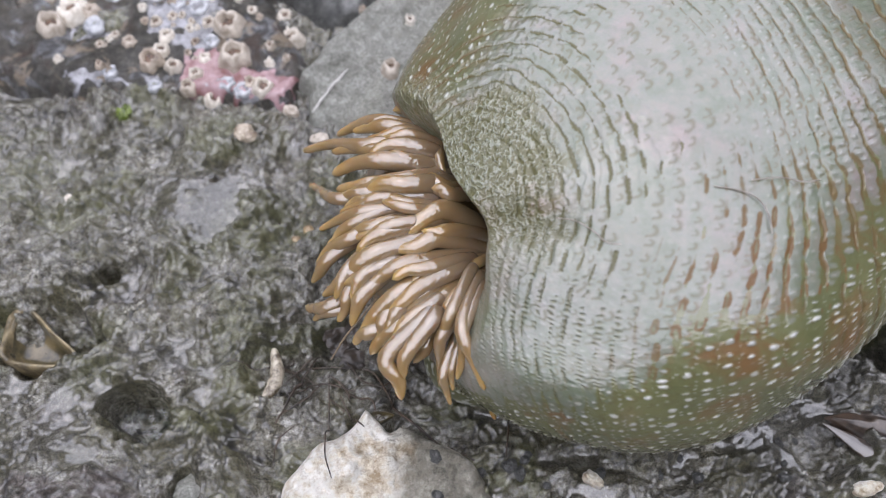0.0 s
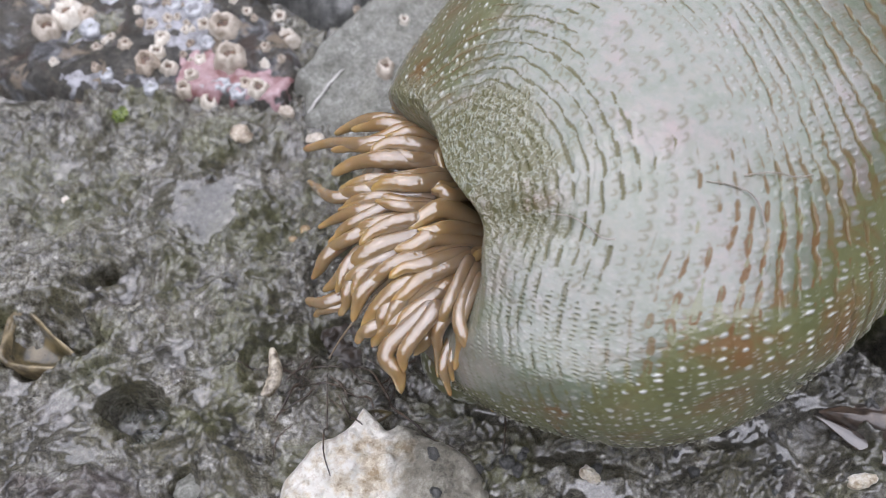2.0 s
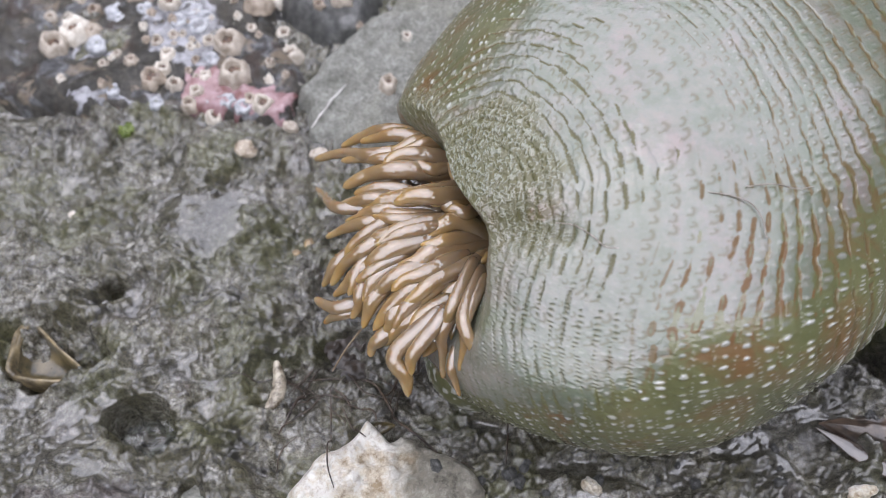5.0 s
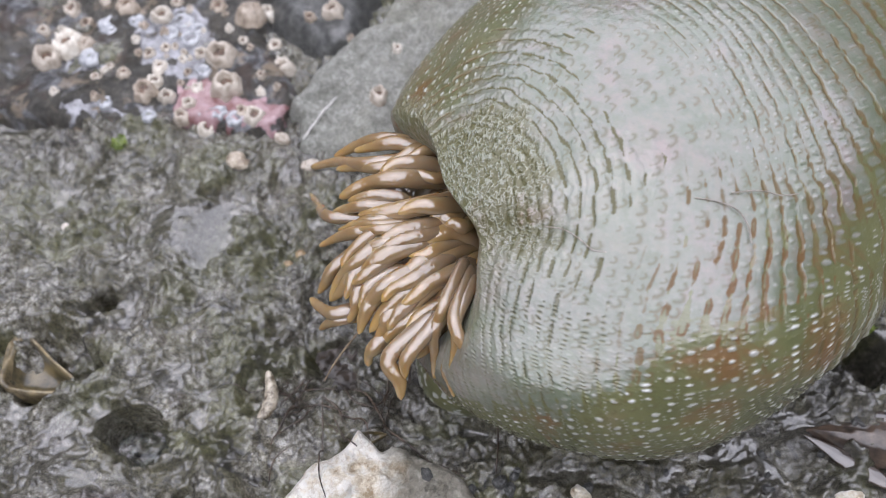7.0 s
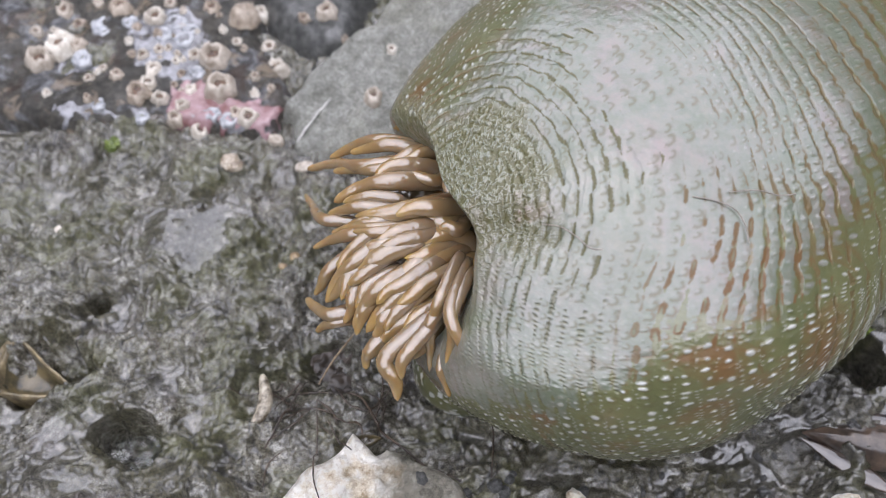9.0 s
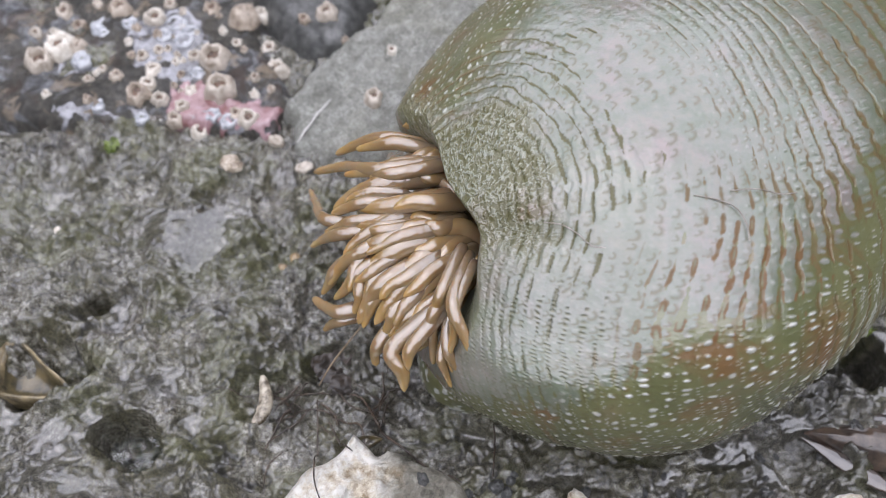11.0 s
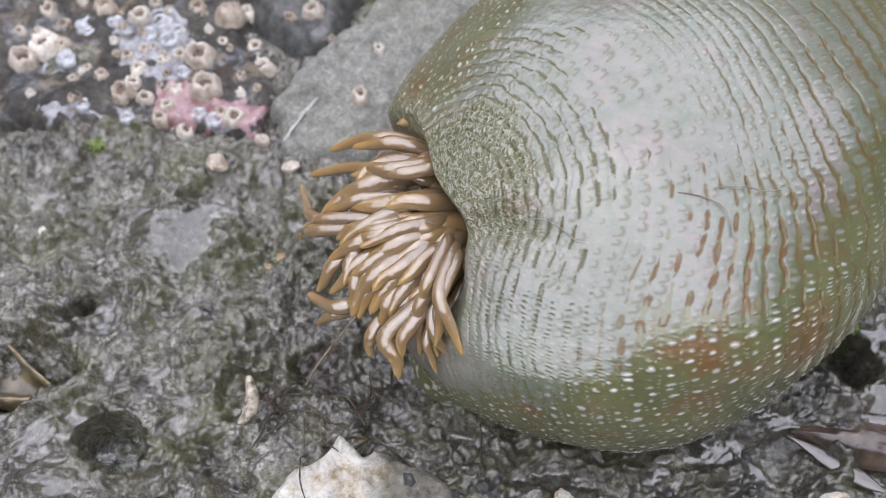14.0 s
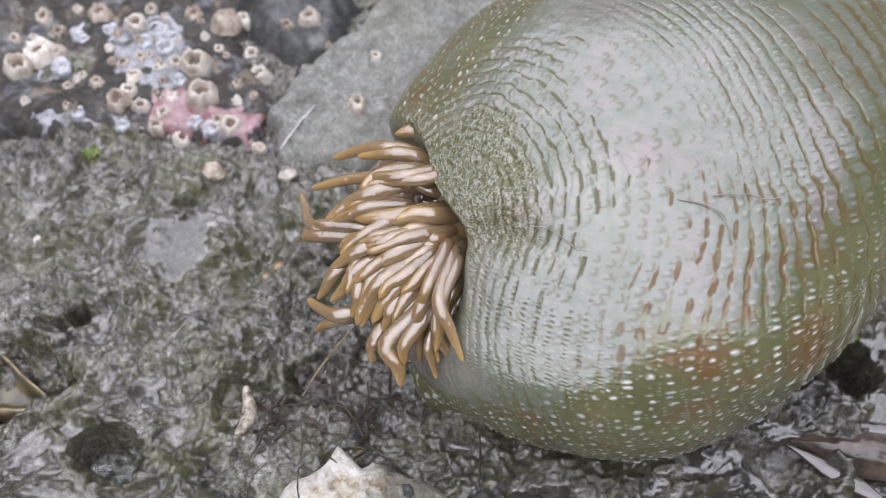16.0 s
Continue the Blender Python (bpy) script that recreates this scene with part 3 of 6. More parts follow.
def make_column():
    """The bag-like column: rings of warts about the folded-in mouth end."""
    pole = np.array(POLE)
    pole = pole / np.linalg.norm(pole)
    e1 = np.array([0.34, 0.06, 0.18])
    e1 = e1 - pole * (e1 @ pole)
    e1 = e1 / np.linalg.norm(e1)
    e2 = np.cross(pole, e1)
    rows, cols = 640, 1280
    al, be = np.meshgrid(2.35 * (0.6 * np.linspace(0, 1, rows) + 0.4 * np.linspace(0, 1, rows) ** 2), np.linspace(0, 2 * math.pi, cols, endpoint=False), indexing="ij")
    s = (np.cos(al)[..., None] * pole + np.sin(al)[..., None] * (np.cos(be)[..., None] * e1 + np.sin(be)[..., None] * e2))
    p = unit_to_body(s)
    nrm = unit_to_body(s / np.array(AXES) ** 2)
    nrm = nrm / np.linalg.norm(nrm, axis=-1, keepdims=True)
    u, v = np.sin(al) * np.cos(be), np.sin(al) * np.sin(be)
    # the mouth end is drawn in between two lobes
    hollow = np.hypot((u - PIT[0]) / np.where(u > PIT[0], np.where(v > 0.06, PIT[2] - 0.10 * smooth(0.06, 0.24, v), PIT[2]), 0.7), (v - PIT[1]) / np.where(v > PIT[1], PIT[3], PIT[4]))
    sink = (np.clip(1 - hollow / 1.14, 0, 1) ** 1.45) * 0.055
    fold = np.exp(-((v - FOLD[0] - 0.05 * np.sin(6 * u)) / 0.075) ** 2) * (1 - smooth(FOLD[1], FOLD[2], u)) * smooth(-0.4, 0.1, u) * 0.0022
    lobes = 0.0010 * fbm(u * 2.2, v * 2.2, octaves=2, seed=90)
    patch = value_noise(u * 5, v * 5, seed=93)
    slow = value_noise(u * 3, v * 3, seed=91)
    # the mouth is a long slit: rings of warts run round it, straight beside it and curved about its upper end
    s1, s2 = (np.array(e) / np.linalg.norm(e) for e in SLIT)
    across = np.cross(s1, s2)
    across = across / np.linalg.norm(across)
    down = np.cross(across, s1)
    side, fall, facing = s @ across, s @ down, s @ s1
    along = np.arctan2(fall, facing)
    ring = np.where(along > 0, np.arcsin(np.clip(np.abs(side), 0, 1)), np.arccos(np.clip(facing, -1, 1)))
    turn = smooth(0.75, 1.35, ring)
    middle_of_slit = 0.5 * (s1 + s2) / np.linalg.norm(0.5 * (s1 + s2))
    ring = (1 - turn) * ring + turn * np.arccos(np.clip(s @ middle_of_slit, -1, 1))
    upper = 1 - smooth(0.0, 0.25, along)
    shoulder = smooth(-0.14, -0.30, along) * smooth(-0.14, -0.30, side)
    rim = smooth(0.75, 1.10, ring)
    flank = 1 - smooth(0.014, 0.026, p[..., 2])
    R = 11.0 * ring + 12.0 * (1 - np.exp(-2.0 * ring)) + 0.22 * slow + 0.14 * value_noise(u * 14, v * 14, seed=88)
    k = np.floor(R).astype(np.int64)
    steps = np.linspace(0, 3.2, 400)
    middles = np.interp(k + 0.5, 11.0 * steps + 12.0 * (1 - np.exp(-2.0 * steps)), steps)
    narrow = np.maximum(np.cos(np.clip(middles, 0, 1.3)), 0.5)
    S = np.where(along > 0, (along - 0.30) * narrow, -0.30 * narrow - np.arctan2(-fall, np.abs(side)) * middles) / 0.043 + 2000 * (side < 0)
    t = S + 0.5 * (k % 2) + 0.25 * value_noise(u * 8, v * 8, seed=92) + 0.14 * fbm(u * 20, v * 20, octaves=2, seed=86)
    c = np.floor(t).astype(np.int64)
    h1, h2, h3, h4, h5 = (hash01(k, c, 0, j) for j in (5, 6, 7, 8, 9))
    dr = R - k - 0.5 - 0.26 * (h1 - 0.5)
    ds = t - c - 0.5 - 0.36 * (h2 - 0.5)
    size = 0.50 + 0.50 * h4
    rag = 0.20 * fbm(u * 120, v * 120, octaves=2, seed=83)
    away = np.hypot(dr / (0.25 * size), ds / (0.25 * size)) + rag
    wart = np.exp(-away ** 2) * (0.25 + 0.75 * h3) * (h4 > 0.05)
    # a second, finer set of beads between them
    dr2, ds2 = R - np.round(R) - 0.25 * (h5 - 0.5), np.mod(2 * t + 0.3, 1.0) - 0.5
    bead = np.exp(-(dr2 / 0.14) ** 2 - (ds2 / 0.22) ** 2) * (hash01(np.round(R).astype(np.int64), np.floor(2 * t + 0.3).astype(np.int64), 0, 12) > 0.38)
    dots = np.exp(-(dr2 / 0.17) ** 2 - (ds2 / 0.26) ** 2) * (h5 > 0.25)
    dimple = np.exp(-((away - 1.55) / 0.60) ** 2) * (dr + 0.4 * ds > -0.02) * (h5 > 0.3)
    groove = np.exp(-((R - np.round(R)) / 0.15) ** 2)
    fray = 0.26 * fbm(u * 95, v * 95, octaves=2, seed=84)
    comb = 0.25 * np.cos(2 * math.pi * 3 * t)
    wob = 0.10 * value_noise(u * 26, v * 26, seed=101)
    near = 1 - smooth(1.05, 1.45, hollow + 0.15 * patch + 0.12 * fbm(u * 14, v * 14, octaves=2, seed=82))
    near = np.maximum(near, (1 - smooth(0.24, 0.38, ring + 0.05 * patch + 0.05 * fbm(u * 14, v * 14, octaves=2, seed=79))) * upper)
    # olive dashes outside the worm-like ridges, rusty lines on the far side
    ring_two = smooth(0.12, 0.22, ring) * (1 - smooth(0.36, 0.60, ring + 0.12 * patch - 0.16 * smooth(-0.10, -0.32, along)))
    dash = ring_rows(R, S, 2.6, (0.22 + 0.75 * upper) * ring_two, wob, fray + comb, 300, 0.125)
    far = smooth(1.00, 1.24, ring + 0.10 * patch + 0.12 * smooth(-0.10, -0.45, along))
    lowered = smooth(-0.62, -0.02, along)
    rusts = ring_rows(R, S, 3.4, (0.22 + 0.30 * smooth(1.1, 1.5, ring) + 0.45 * lowered) * far, wob, fray + comb, 310, 0.085 + 0.05 * lowered)
    nicks = ring_rows(R, S, 1.6, 0.40 * smooth(0.85, 1.1, ring + 0.15 * patch), wob, fray, 320, 0.12) * 0.6
    # worm-like ridges round the mouth
    wx, wy = u + 0.008 * fbm(u * 60, v * 60, octaves=2, seed=61), v + 0.008 * fbm(u * 60, v * 60, octaves=2, seed=62)
    worm = 1 - np.abs(fbm(wx * 88, wy * 88, octaves=2, seed=63, gain=0.45)) * 2.4
    worm = smooth(0.0, 0.8, worm)
    ridge = smooth(-0.25, 0.6, -np.cos(2 * math.pi * (R + wob * 2)) * 0.6 + 0.5 * fbm(u * 34, v * 34, octaves=2, seed=64))
    wrinkle = fbm(u * 26, v * 26, octaves=3, seed=94)
    mouthy = near * (0.25 + 0.75 * upper)
    middle = (1 - near) * (1 - rim)
    lower_lobe = (1 - upper) * (1 - smooth(0.50, 0.75, ring + 0.1 * patch))
    sunken = 1 - smooth(PALE[0] + PALE[1] * np.minimum(p[..., 0], 0) - 0.002, PALE[0] + PALE[1] * np.minimum(p[..., 0], 0) + 0.002, p[..., 2])
    flank = np.maximum(flank * (0.15 + 0.85 * sunken), 0.75 * shoulder)
    height = (0.00002 + 0.00012 * rim + 0.00030 * flank) * wart + (0.00003 + 0.00008 * flank) * bead - 0.00005 * rim * groove + 0.00003 * wrinkle
    height = height - 0.000015 * middle * dimple - 0.00018 * lower_lobe * dots + 0.00013 * ring_two * ridge * (0.4 + 0.6 * upper)
    height = height - 0.00014 * dash - 0.00012 * rusts - 0.00006 * nicks
    height = height + mouthy * (0.00015 * worm + 0.00008 * fbm(u * 70, v * 70, octaves=2, seed=96)) + 0.00002 * (1 - rim) * fbm(u * 70, v * 70, octaves=2, seed=81)
    q = drawn_out(p) + nrm * (height + lobes - fold)[..., None] - (p / np.linalg.norm(p, axis=-1, keepdims=True)) * sink[..., None]
    swell = np.exp(-((along - 0.72) / 0.28) ** 2 - ((ring - 0.38) / 0.34) ** 2) * (side > -0.1)
    q[..., 2] = np.maximum(q[..., 2] + 0.0050 * swell, -0.026)
    # colour masks: white wart tips and painted ridge glints, dark marks, pale upper skin with painted sky sheen,
    # rustiness of the marks
    body = smooth(0.15, 0.35, ring)
    up = q[..., 2] + 0.0022 * fbm(u * 5, v * 5, octaves=3, seed=95) + 0.0075 * (wart - 0.25) - 0.0050 * rusts - 0.0070 * groove * body * (0.4 + 0.6 * smooth(-0.3, 0.3, value_noise(u * 22, v * 22, seed=78))) + 0.0022 * fbm(u * 30, v * 30, octaves=3, seed=87)
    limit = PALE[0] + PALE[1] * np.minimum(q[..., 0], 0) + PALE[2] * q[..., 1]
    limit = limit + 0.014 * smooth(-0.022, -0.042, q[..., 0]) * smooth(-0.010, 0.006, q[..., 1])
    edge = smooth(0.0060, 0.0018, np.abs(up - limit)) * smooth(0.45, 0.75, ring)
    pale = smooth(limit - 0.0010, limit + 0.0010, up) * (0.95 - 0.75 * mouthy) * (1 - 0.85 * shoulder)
    bands = sum(np.exp(-((q[..., 2] - zb - 0.0026 * value_noise(u * 6, v * 6, seed=99) - 0.0010 * fbm(u * 30, v * 30, octaves=2, seed=80)) / 0.0012) ** 2) for zb in (0.0175, 0.0085)) * smooth(-0.1, 0.5, value_noise(u * 8, v * 8, seed=100)) * smooth(0.4, 0.7, ring)
    rusty = 1.2 * bands + 0.95 * rusts + 0.85 * shoulder * smooth(-0.1, 0.4, fbm(u * 9, v * 9, octaves=3, seed=98)) * (0.3 + 0.7 * groove)
    drips = rusts * edge * 0.9 + ring_rows(R, S, 2.2, 0.75, wob, fray, 340, 0.22) * edge
    lip = mouthy * (1 - worm) * 0.85
    speck = np.maximum.reduce([dash * (0.65 + 0.35 * upper), nicks, lip, 0.55 * dimple * middle * smooth(0.12, 0.2, ring), 0.60 * dimple * rim * (1 - flank) * (1 - edge), 0.85 * lower_lobe * dots * pale, drips])
    tips = np.clip(smooth(0.30, 0.60, wart) * (0.04 + 0.16 * rim) + smooth(0.22, 0.42, wart) * flank * 0.85 + 0.6 * smooth(0.4, 0.8, bead) * np.maximum(flank, shoulder) * (1 - np.clip(rusts + dash + drips, 0, 1)) + 0.22 * mouthy * smooth(0.5, 0.9, worm), 0, 1)
    redness = (0.45 + 0.55 * lowered) * np.clip(1.3 * bands + 0.7 * shoulder + 0.8 * edge + smooth(0.65, 1.05, ring + 0.2 * patch) * (0.35 + 0.65 * smooth(-0.3, 0.3, value_noise(u * 7, v * 7, seed=105))), 0, 1)
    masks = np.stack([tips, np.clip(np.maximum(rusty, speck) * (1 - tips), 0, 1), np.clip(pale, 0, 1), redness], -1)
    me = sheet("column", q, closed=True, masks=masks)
    ob = part("column", me, COLUMN, anemone, "grey-green warty column, pale top with sky sheen painted in")
    ob.location = CENTRE
    return ob


POLE = (-0.40, -0.735, 0.55)
PIT = (-0.31, -0.06, 0.40, 0.42, 0.42)
SLIT = ((-0.388, -0.630, 0.672), (-0.11, -0.977, -0.18))
FOLD = (0.0, 0.20, 0.60)
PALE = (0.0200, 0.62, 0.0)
column = make_column()


def make_lip():
    """The olive underside of the mouth rim, bared as the tentacles draw in."""
    al, be = np.meshgrid(np.linspace(0.0, math.pi, 150), np.linspace(0, 2 * math.pi, 300, endpoint=False), indexing="ij")
    d = np.stack([np.sin(al) * np.cos(be), np.sin(al) * np.sin(be), np.cos(al)], -1)
    k = 1 + 0.06 * fbm(d[..., 0] * 2, d[..., 1] * 2, d[..., 2] * 2, octaves=2, seed=115)
    x, y, z = (d * np.array([0.0120, 0.0125, 0.0115]) * k[..., None]).transpose(2, 0, 1)
    spot = smooth(0.30, 0.55, fbm(x / 0.0012, y / 0.0012, z / 0.0012, octaves=2, seed=116))
    ridge = smooth(0.1, 0.7, fbm(x / 0.0022, y / 0.0016, z / 0.0022, octaves=2, seed=117))
    out = np.stack([x, y, z], -1) + d * (0.00022 * spot + 0.00012 * ridge)[..., None]
    masks = np.stack([0.85 * spot, 0.45 * (1 - ridge) * (1 - spot), 0.30 * ridge, 0 * x], -1)
    ob = part("lip", sheet("lip", out, closed=True, masks=masks), COLUMN, column, "olive underside of the mouth rim")
    ob.location = Vector((0.0080, -0.0250, 0.0045)) - CENTRE
    return ob


make_lip()


def make_tentacle(radius, bend, tip, seed, inner=False):
    """A tapered, blunt-tipped tentacle from its root at the origin; millimetres. inner: the shorter one lying over it."""
    a, b, c = Vector((0, 0, 0)), Vector(bend) / 1000, Vector(tip) / 1000
    luck = random.Random(seed)
    wide = (c - a).cross(Vector((0, 0, 1))).normalized()
    start = -0.4 * b - Vector((0, 0, 0.0008))
    if inner:
        off = wide * radius / 1000 * luck.choice((-0.95, 0.95)) + Vector((0, 0, radius / 1000 * 0.75))
        reach = luck.uniform(0.62, 0.80)
        a, b, c = a + off, b.lerp(a, 1 - reach) * 1.0 + off * 1.1, b.lerp(c, 2 * reach - 1) + off * 0.9
        start, radius = start + off * 0.6, radius * 0.86
    b = b + wide * radius / 1000 * luck.uniform(-0.35, 0.35)
    q = b.lerp(c, 0.55) + wide * radius / 1000 * luck.uniform(-0.45, 0.45) + Vector((0, 0, radius * 0.00025))
    path = curve_through([start, a, b, q, c], 36)
    path = path + [path[-1] + (path[-1] - path[-2]).normalized() * radius * 0.0003]
    n = len(path)
    radii = []
    for i in range(n):
        f = i / (n - 1)
        r = 0.82 + 0.12 * math.sin(math.pi * min(f * 1.05, 1.0)) - 0.48 * f ** 2.2 + 0.045 * math.sin(11 * f + seed * 1.7)
        r *= math.sqrt(max(0.0, 1 - max(0.0, (f - 0.92) / 0.08) ** 2)) if f > 0.92 else 1.0
        r *= math.sqrt(max(0.02, min(1.0, f / 0.03)))
        radii.append(max(r, 0.02) * radius / 1000)
    pts = tube_points(path, radii, 16)
    uv = np.stack(np.meshgrid(np.linspace(0, 1, 16), np.linspace(0, 1, n)), -1)
    return sheet("tentacle", pts, closed=True, uv=uv)


TENTACLES_UPPER = [
    (2.2, (-3.1, 5.0, 1.1), (-7.7, 7.5, -0.8)),
    (2.0, (-8.3, 2.2, 0.9), (-18.2, 5.7, -8.2)),
    (1.8, (-11.8, -3.5, 1.3), (-26.2, 5.9, -12.6)),
    (1.6, (-5.6, -0.7, 2.6), (-10.6, 3.9, 0.3)),
    (1.8, (-6.2, 0.6, 2.5), (-13.4, 0.3, -0.0)),
    (1.2, (0.4, -7.9, 3.8), (1.4, -13.0, 3.3)),
    (2.2, (-8.4, -0.8, 1.8), (-18.5, 1.2, -4.7)),
    (2.5, (-7.5, -2.4, 2.5), (-18.5, -0.3, -3.1)),
    (2.1, (-4.0, -1.9, 3.9), (-8.1, -1.0, 4.1)),
    (1.4, (-5.8, 0.9, -1.3), (-12.9, 13.5, -15.5)),
    (1.6, (-6.3, 0.1, 0.4), (-12.8, 1.6, -4.6)),
    (1.6, (-5.6, -0.7, 2.7), (-13.1, 2.7, 0.6)),
    (1.6, (-9.5, -1.4, 0.5), (-18.8, -0.5, -7.2)),
    (1.8, (-9.4, -2.7, 1.3), (-18.9, -3.0, -5.2)),
    (2.5, (-5.4, 0.6, 4.9), (-11.8, -4.6, 4.4)),
]
TENTACLES_MIDDLE = [
    (2.2, (-7.6, -1.8, 6.0), (-15.9, -3.2, 5.6)),
    (2.2, (-9.3, -3.7, 0.3), (-17.1, -6.8, -6.5)),
    (2.0, (-8.8, -3.3, 2.9), (-16.5, -7.0, -1.4)),
    (2.2, (-8.7, -5.6, 1.3), (-15.4, -11.2, -4.8)),
    (2.2, (-8.4, -7.3, 2.9), (-14.4, -13.3, -1.3)),
    (2.0, (-6.0, -7.0, 3.3), (-11.0, -12.3, 0.8)),
    (2.1, (-5.7, -5.0, -0.0), (-10.5, -8.7, -4.9)),
    (2.0, (-5.4, -6.1, -1.9), (-3.5, -11.1, -7.5)),
    (1.8, (-5.2, -6.5, 0.7), (-9.5, -11.0, -3.2)),
    (1.6, (-4.9, -6.4, 1.9), (-9.0, -11.0, -1.0)),
    (1.6, (-4.7, -7.9, 2.3), (-8.1, -12.8, -0.0)),
    (1.4, (-2.4, -3.4, 3.1), (-4.7, -6.0, 2.1)),
    (1.1, (-2.0, -6.1, -1.3), (-0.9, -9.6, -6.9)),
    (1.2, (-1.5, -8.4, -2.7), (4.0, -11.0, -18.5)),
]
TENTACLES_LOWER = [
    (1.2, (-0.2, -5.2, 0.1), (-0.9, -8.3, -2.9)),
    (1.6, (-4.4, -2.7, -1.6), (-7.8, -4.0, -7.7)),
    (1.6, (-3.3, -5.0, -1.4), (-4.7, -8.5, -5.5)),
    (1.7, (-3.3, -0.8, -0.7), (-8.4, 2.7, -8.8)),
    (1.4, (-2.8, -0.8, -0.1), (-6.6, 0.7, -6.4)),
    (1.8, (-4.7, -4.1, -0.9), (-7.0, -8.1, -5.2)),
    (1.7, (-3.5, -1.7, 0.2), (-6.4, -2.3, -3.0)),
    (1.7, (-7.4, -3.2, -1.1), (-14.1, -4.7, -8.7)),
    (1.7, (-6.3, -2.3, -1.2), (-11.7, -3.3, -7.5)),
    (1.4, (-3.8, -4.6, 4.4), (-7.3, -7.5, 4.5)),
    (1.8, (-4.9, -6.2, -1.2), (-6.2, -9.6, -4.7)),
    (1.6, (-6.1, -3.3, 0.8), (-11.6, -3.5, -2.7)),
    (1.6, (-4.0, -4.9, 0.9), (-6.6, -8.0, -1.9)),
]
TENTACLES_EDGE = [  # hanging over the lower rim; the last three numbers are the root
    (1.5, (-2.6, -8.6, 1.6), (1.4, -17.2, -4.5), (5.6, -27.1, 33.6)),
    (1.45, (-5.0, -6.2, -1.5), (-5.2, -11.0, -12.0), (4.8, -29.4, 33.0)),
    (1.25, (-2.4, -7.4, 1.0), (-3.9, -13.3, -6.0), (6.4, -28.7, 34.0)),
    (1.35, (-2.9, -7.0, 1.0), (-5.4, -11.0, -4.0), (4.4, -25.3, 34.0)),
]
tentacles, inner_tentacles = [], {}
for i, (radius, bend, tip) in enumerate(TENTACLES_UPPER + TENTACLES_MIDDLE + TENTACLES_LOWER):
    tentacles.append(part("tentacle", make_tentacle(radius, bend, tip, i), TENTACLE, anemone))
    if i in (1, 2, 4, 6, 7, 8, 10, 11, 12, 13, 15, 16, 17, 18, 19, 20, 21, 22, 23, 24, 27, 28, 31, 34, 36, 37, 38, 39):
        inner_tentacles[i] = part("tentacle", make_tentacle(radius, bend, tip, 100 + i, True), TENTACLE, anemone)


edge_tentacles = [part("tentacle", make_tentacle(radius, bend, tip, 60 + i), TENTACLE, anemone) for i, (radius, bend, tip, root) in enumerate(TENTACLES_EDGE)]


def make_oral_disc():
    """The soft brown mass from which the tentacles spring."""
    al, be = np.meshgrid(np.linspace(0.0, math.pi, 60), np.linspace(0, 2 * math.pi, 90, endpoint=False), indexing="ij")
    s = np.stack([np.sin(al) * np.cos(be), np.sin(al) * np.sin(be), np.cos(al)], -1)
    k = 1 + 0.07 * fbm(s[..., 0] * 3, s[..., 1] * 3, s[..., 2] * 3, octaves=3, seed=110)
    p = s * np.array([0.0180, 0.0235, 0.0225]) * k[..., None]
    ob = part("oral_disc", sheet("oral_disc", p, closed=True, uv=np.stack([be, al * 0 + 0.25], -1)), TENTACLE, anemone, "brown oral disc under the tentacles")
    ob.location = (0.0000, -0.0010, 0.0085)
    return ob


oral_disc = make_oral_disc()


# ---- barnacles ----
def lathe(name, profile, sides=18, wobble=0.0, seed=0):
    a = np.linspace(0, 2 * math.pi, sides, endpoint=False)
    pts = []
    for r, z, jag in profile:
        w = 1 + wobble * value_noise(np.cos(a) * 2 + seed * 9.1, np.sin(a) * 2, seed=seed)
        lobes = 1 + 0.07 * np.cos(6 * a + seed)
        pts.append(np.stack([r * w * lobes * np.cos(a), r * w * lobes * np.sin(a), z + jag * value_noise(np.cos(a) * 4, np.sin(a) * 4, seed=seed + 3)], -1))
    return sheet(name, np.array(pts), closed=True)


def barnacle(place, size, height, lean, seed, label):
    ob = thing("barnacle", label, "barnacle", "barnacles on the rock ledge")
    ob.matrix_basis = Matrix.Translation(place) @ pose(0, 0, 0, *lean)
    r = size / 2
    part("shell", lathe("shell", [(r * 1.05, -0.0012, 0), (r, 0.0, 0), (r * 0.86, height * 0.5, 0.0001), (r * 0.66, height, 0.0006), (r * 0.52, height * 0.98, 0.0006), (r * 0.40, height * 0.55, 0), (r * 0.30, height * 0.2, 0)], 20, 0.22, seed), SHELLWHITE, ob)
    part("opening", lathe("opening", [(r * 0.46, height * 0.40, 0), (r * 0.25, height * 0.55, 0.0003), (r * 0.05, height * 0.42, 0)], 12, 0.15, seed + 1), SHELLDARK, ob, "dark brown closed opening")
    return ob


def on_rock(x, y, dz=0.0):
    """A point on the topmost still surface at x, y (millimetres)."""
    hit, where, *_ = scene.ray_cast(bpy.context.evaluated_depsgraph_get(), Vector((x / 1000, y / 1000, 0.2)), Vector((0, 0, -1)))
    return where + Vector((0, 0, dz)) if hit else Vector((x / 1000, y / 1000, dz))


